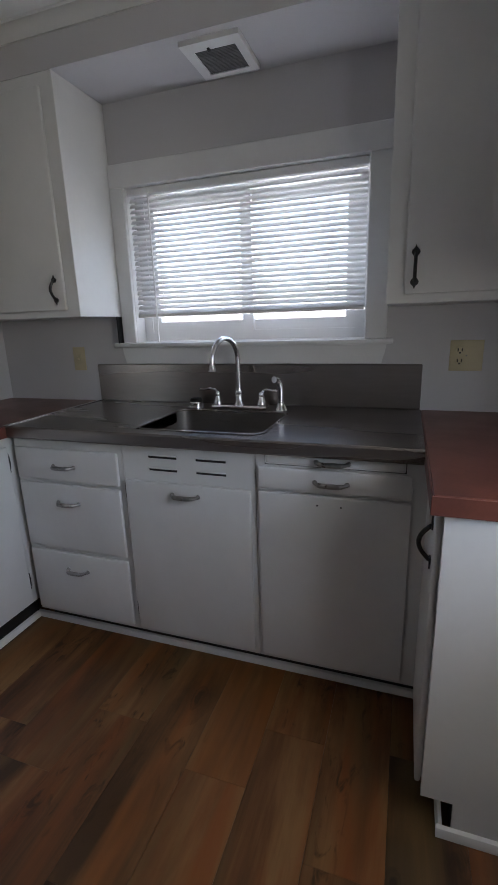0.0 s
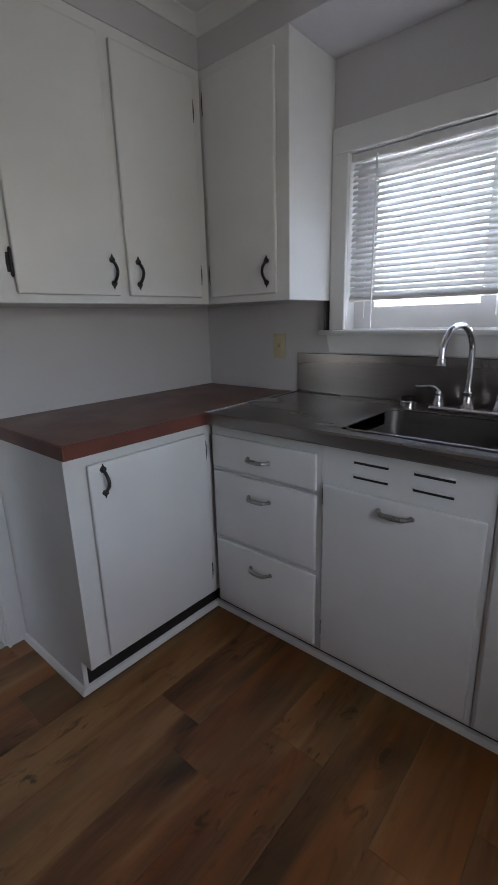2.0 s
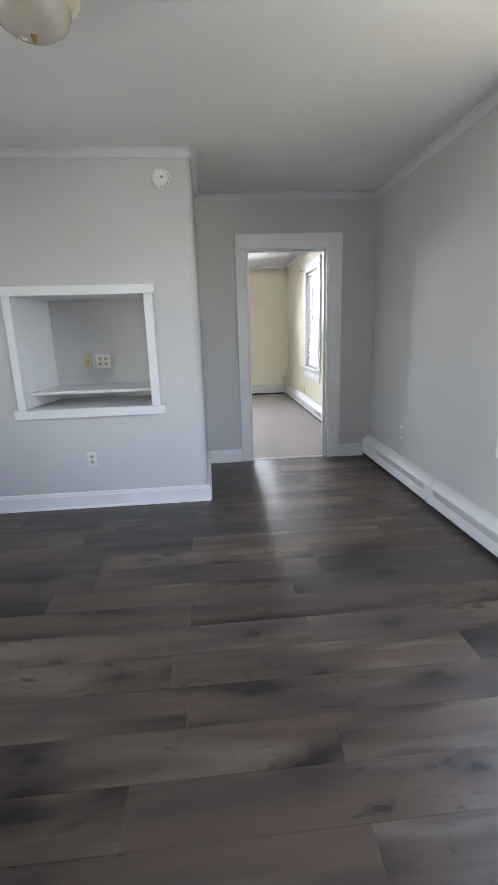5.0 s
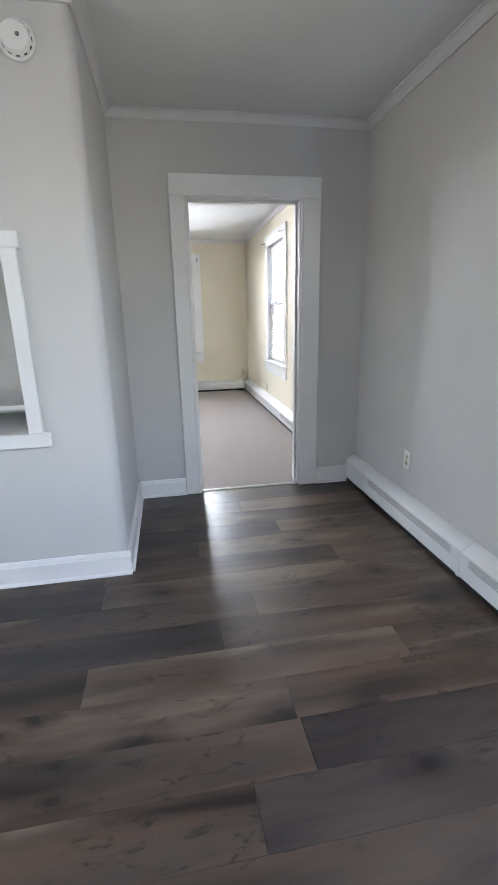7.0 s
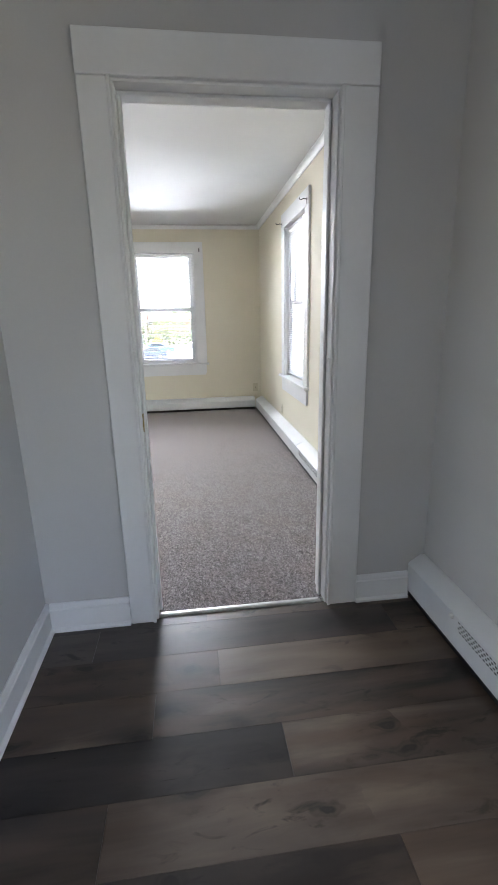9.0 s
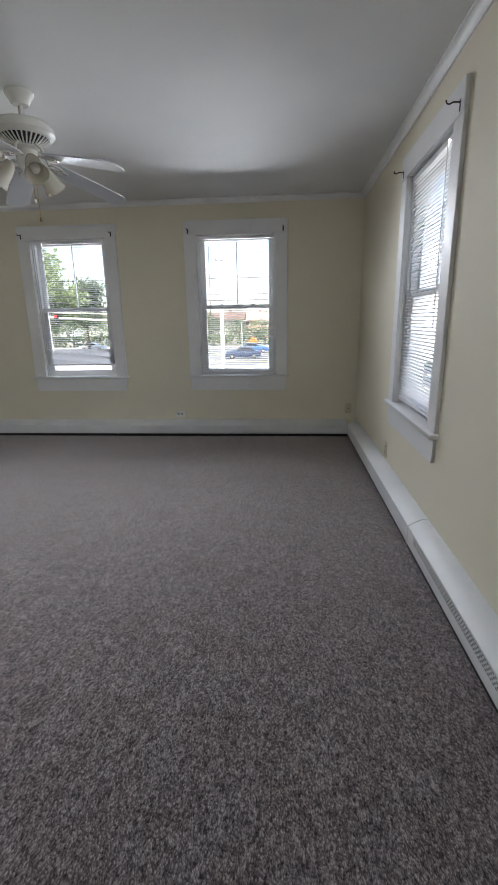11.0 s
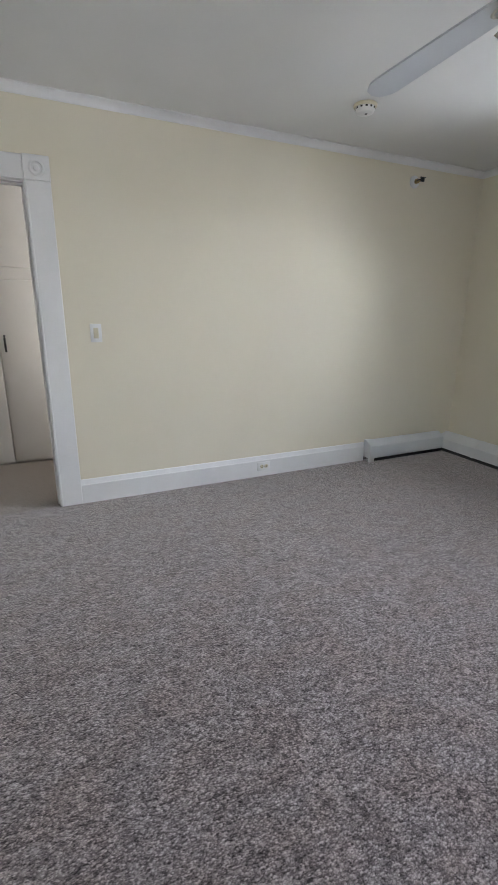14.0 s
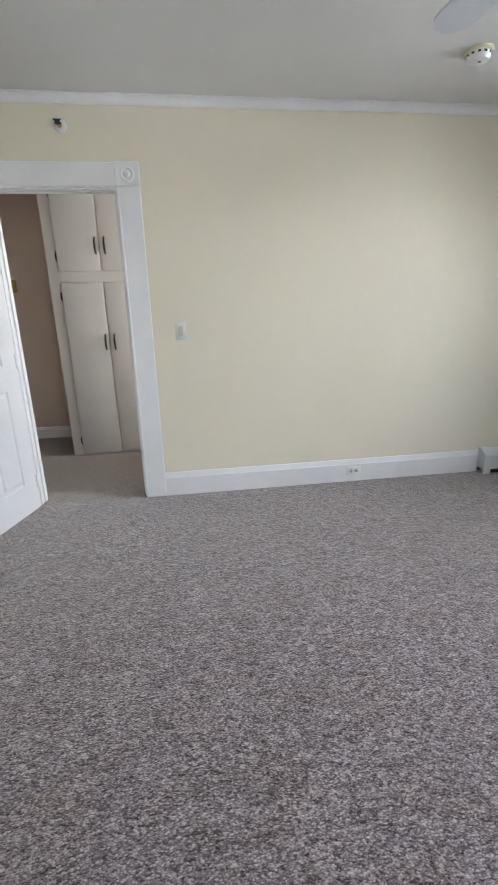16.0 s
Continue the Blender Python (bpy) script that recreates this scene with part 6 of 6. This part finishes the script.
def house(at, w, dp, h, wall, roof_h, label, rows=2, cols=4, turn=0.0):
    """A plain house with a pitched roof, and windows set in its near face."""
    t = local_thing("house", label, "house")
    part("wall", boxes((-w / 2, w / 2, 0, dp, 0, h)), wall, t, smooth=0)
    bm = bmesh.new()
    prism(bm, [(-0.5, -0.1), (dp + 0.5, -0.1), (dp + 0.5, 0.05), (dp / 2, roof_h), (-0.5, 0.05)], (-w / 2 - 0.4, 0, h), (0, 1, 0), (0, 0, 1), (w + 0.8, 0, 0))
    part("roof", bm, REDWALL if wall is REDWALL else GREYWALL if wall is WHITEWALL else ROOF, t, smooth=0)
    if cols > 2:
        part("chimney", boxes((w * 0.2, w * 0.2 + 0.7, dp * 0.5, dp * 0.5 + 0.7, h, h + roof_h + 0.8)), REDWALL, t)
    for r in range(rows):
        for c in range(cols):
            x, z = -w / 2 + (c + 0.5) * w / cols, 0.9 + r * h / rows
            f = part("window", boxes((x - 0.55, x + 0.55, -0.05, 0.02, z, z + 1.45)), TRIM, t)
            part("pane", boxes((x - 0.45, x + 0.45, -0.065, -0.04, z + 0.1, z + 0.68), (x - 0.45, x + 0.45, -0.065, -0.04, z + 0.75, z + 1.35)), WINDOWD, f)
    t.matrix_basis = Matrix.Translation(at) @ Matrix.Rotation(radians(turn), 4, "Z")
    return t


house((-17, 128, GZ), 14, 9, 4.6, PALEWALL, 2.0, "pale two-storey house beyond the trees")
house((-8, 132, GZ), 9, 8, 4.4, REDWALL, 2.2, "red house with a red roof beyond the trees")
house((0.5, 138, GZ), 11, 8, 4.2, REDWALL, 2.2, "red house with a red roof beyond the trees")
house((13, 130, GZ), 10, 8, 4.6, PALEWALL, 2.0, "pale two-storey house beyond the trees")
house((-44, 112, GZ), 16, 9, 5.0, GREYWALL, 2.0, "grey house among the trees beyond the road")
house((8.6, 30, GZ), 6, 9, 6.6, WHITEWALL, 2.0, "white neighbouring house with a pitched roof", 1, 1)
house((13.0, 1.0, GZ), 22, 9, 4.1, WHITEWALL, 1.2, "white neighbouring house across the yard", 1, 2, -90)


def car(at, turn, paint, label):
    """A small saloon, shaped round the middle of its wheelbase, nose along +x."""
    t = local_thing("car", label, "car")
    body = [(-2.1, 0.3), (-2.15, 0.62), (-2.05, 0.9), (-1.5, 0.95), (-1.05, 1.38), (0.25, 1.42), (0.95, 0.98), (1.85, 0.86), (2.15, 0.68), (2.2, 0.35), (1.9, 0.28), (-1.9, 0.28)]
    bm = bmesh.new()
    prism(bm, body, (0, -0.85, 0), (1, 0, 0), (0, 0, 1), (0, 1.7, 0))
    bmesh.ops.bevel(bm, geom=bm.edges[:], offset=0.06, segments=2, affect="EDGES", profile=0.5)
    shell = part("body", bm, paint, t)
    for s in (-1, 1):
        bm = bmesh.new()
        prism(bm, [(-1.38, 0.98), (-1.0, 1.32), (0.2, 1.35), (0.78, 1.0)], (0, s * 0.842, 0), (1, 0, 0), (0, 0, 1), (0, s * 0.02, 0))
        part("side_window", bm, WINDOWD, shell)
    for px in (-1.3, 1.3):
        for s in (-1, 1):
            bm = bmesh.new()
            cyl(bm, (px, s * 0.68, 0.32), (px, s * 0.88, 0.32), 0.32, None, 18)
            wheel = part("wheel", bm, RUBBER, t)
            bm = bmesh.new()
            cyl(bm, (px, s * 0.86, 0.32), (px, s * 0.89, 0.32), 0.19, 0.17, 14)
            part("rim", bm, CHROME, wheel)
    for s in (-1, 1):
        part("headlight", boxes((2.08, 2.17, s * 0.66 - 0.14, s * 0.66 + 0.14, 0.6, 0.72), bevel=0.02), CHROME, shell)
        part("tail_light", boxes((-2.16, -2.1, s * 0.66 - 0.14, s * 0.66 + 0.14, 0.66, 0.82), bevel=0.02), SIGNAL_RED, shell)
    t.matrix_basis = Matrix.Translation(at) @ Matrix.Rotation(radians(turn), 4, "Z")
    return t


car((-4.0, 61.5, GZ + 0.02), 186, CARDARK, "dark blue car driving on the street")
car((-3.4, 71.5, GZ + 0.02), 5, CARBLUE, "blue car driving on the street")
car((3.2, 82, GZ + 0.02), 2, CARWHITE, "white car parked across the street")
car((-13.5, 80, GZ + 0.02), 2, CARBLUE, "blue car parked across the street")
car((-30.5, 80, GZ + 0.02), 2, CARWHITE, "white car parked across the street")

d = thing("utility_pole", (-4.1, 44.5, GZ), "tall pale utility pole with insulators beside the pavement", "utility pole")
bm = bmesh.new()
tube(bm, [(-4.1, 44.5, GZ + 0.03), (-4.1, 44.5, 3.0), (-4.15, 44.5, 6.9)], 0.15, 12, [0.19, 0.15, 0.07])
part("pole", bm, POLEM, d)
part("bracket", boxes((-4.5, -3.8, 44.38, 44.44, 5.9, 5.97), bevel=0.02), GREY_METAL, d)
for x, z in ((-4.45, 5.97), (-3.85, 5.97), (-4.15, 6.9)):
    bm = bmesh.new()
    lathe(bm, [(0.04, z), (0.07, z + 0.08), (0.04, z + 0.13), (0.06, z + 0.18), (0.02, z + 0.26)], Matrix.Translation((x, 44.41 if z < 6 else 44.5, 0)), 10)
    part("insulator", bm, GREY_METAL, d)
for z, sag, y in ((3.95, 0.5, 44.36), (3.35, 0.5, 44.35), (4.6, 0.6, 44.34), (2.9, 0.35, 44.33)):
    bm = bmesh.new()
    tube(bm, [(-60 + 5 * k, y, z + sag * ((k - 11) / 12) ** 2 * 2) for k in range(25)], 0.03, 5)
    part("cable", bm, IRON, d, "dark overhead cable")
d = thing("traffic_signal", (-24.5, 50.0, GZ), "traffic signal hung from a pale mast arm, showing red", "traffic signal")
bm = bmesh.new()
tube(bm, [(-33, 50, GZ), (-33, 50, 2.7)], 0.13, 10)
part("mast", bm, POLEM, d)
bm = bmesh.new()
tube(bm, [(-33, 50, 2.75), (-20, 50, 1.75), (-12, 50, 1.3)], 0.09, 8)
tube(bm, [(-33, 50, 3.1), (-20, 50, 2.25), (-12, 50, 2.0)], 0.06, 8)
part("arm", bm, POLEM, d)
part("signal_box", boxes((-21.2, -20.8, 49.75, 50.1, 1.1, 2.2), bevel=0.03), IRON, d)
for z, mm in ((1.98, SIGNAL_RED), (1.65, DARK), (1.32, DARK)):
    bm = bmesh.new()
    cyl(bm, (-21.0, 49.76, z), (-21.0, 49.72, z), 0.14, None, 16)
    part("lens", bm, mm, d)
d = thing("road_sign", (-3.7, 75, GZ + 0.02), "orange diamond roadwork sign on a post", "road sign")
bm = bmesh.new()
cyl(bm, (-3.7, 75.03, GZ + 0.02), (-3.7, 75.03, -1.6), 0.04, None, 8)
part("post", bm, POLEM, d)
bm = bmesh.new()
prism(bm, [(0, -0.75), (0.75, 0), (0, 0.75), (-0.75, 0)], (-3.7, 74.98, -1.75), (1, 0, 0), (0, 0, 1), (0, 0.03, 0))
part("board", bm, ORANGE, d)
d = thing("street_lamp", (-6.5, 87.5, GZ + 0.15), "slim grey street lamp on the far pavement", "street lamp")
bm = bmesh.new()
tube(bm, [(-6.5, 87.5, GZ + 0.15), (-6.5, 87.5, 1.0), (-6.2, 87.2, 1.25), (-5.3, 86.6, 1.3)], 0.08, 8)
part("pole", bm, POLEM, d)
part("lamp_head", boxes((-5.5, -4.8, 86.4, 86.7, 1.2, 1.34), bevel=0.04), GREY_METAL, d)

# ---- floor planks ----
def planks(floor, x0, x1, y0, y1, w, first, length, kinds, ends, seed, second):
    """Planks along x in rows of width w; a seam lies at y = first. ends: joints known in a row."""
    rnd, tone = random.Random(seed), random.Random(seed + 1)
    k = math.floor((y0 - first) / w)
    while first + k * w < y1:
        a, b = max(first + k * w, y0), min(first + (k + 1) * w, y1)
        joint = ends.get(k, rnd.uniform(0, length))
        x = x0 - (length - ((joint - x0) % length)) % length
        while x < x1:
            p, q = max(x, x0), min(x + length, x1)
            if q - p > 0.01 and b - a > 0.005:
                cx, cy, hx, hy = (p + q) / 2, (a + b) / 2, (q - p) / 2 - 0.0005, (b - a) / 2 - 0.0005
                vs = [(sx * ex, sy * ey, z) for ex, ey, z in ((hx, hy, -0.0055), (hx, hy, 0.0)) for sx, sy in ((-1, -1), (1, -1), (1, 1), (-1, 1))]
                fs = [(4, 5, 6, 7)] + [(i, (i + 1) % 4, 4 + (i + 1) % 4, 4 + i) for i in range(4)]
                me = bpy.data.meshes.new("plank")
                me.from_pydata(vs, [], fs)
                me.materials.append(kinds[1] if (k, round(p, 1)) in second or tone.random() < 0.12 else kinds[0])
                ob = new("plank", me)
                ob.location = (cx, cy, 0)
                ob.parent = floor
            x += length
        k += 1


planks(floor_kitchen, KXW, XE, Y0, Y1 + 0.005, 0.194, 0.089, 1.22, K_WOOD, {1: 0.79, 3: 0.923, 5: 1.033, 7: 0.903, 8: 0.314, 10: 0.418}, 5, ((3, 0.9), (8, 0.3)))
planks(floor_dining, XW, XE, 2.37, 6.445, 0.18, 4.045, 1.22, D_WOOD, {0: 0.677, 1: 0.865, -1: 0.16, 3: 0.148, 6: 1.369, -2: 0.69, 5: -0.38, 4: 0.665, -4: 0.167, -5: 0.662, -7: 0.673, -8: 0.224, -9: 0.67}, 9, ((0, 0.7), (-8, -1.0), (-8, 0.2)))
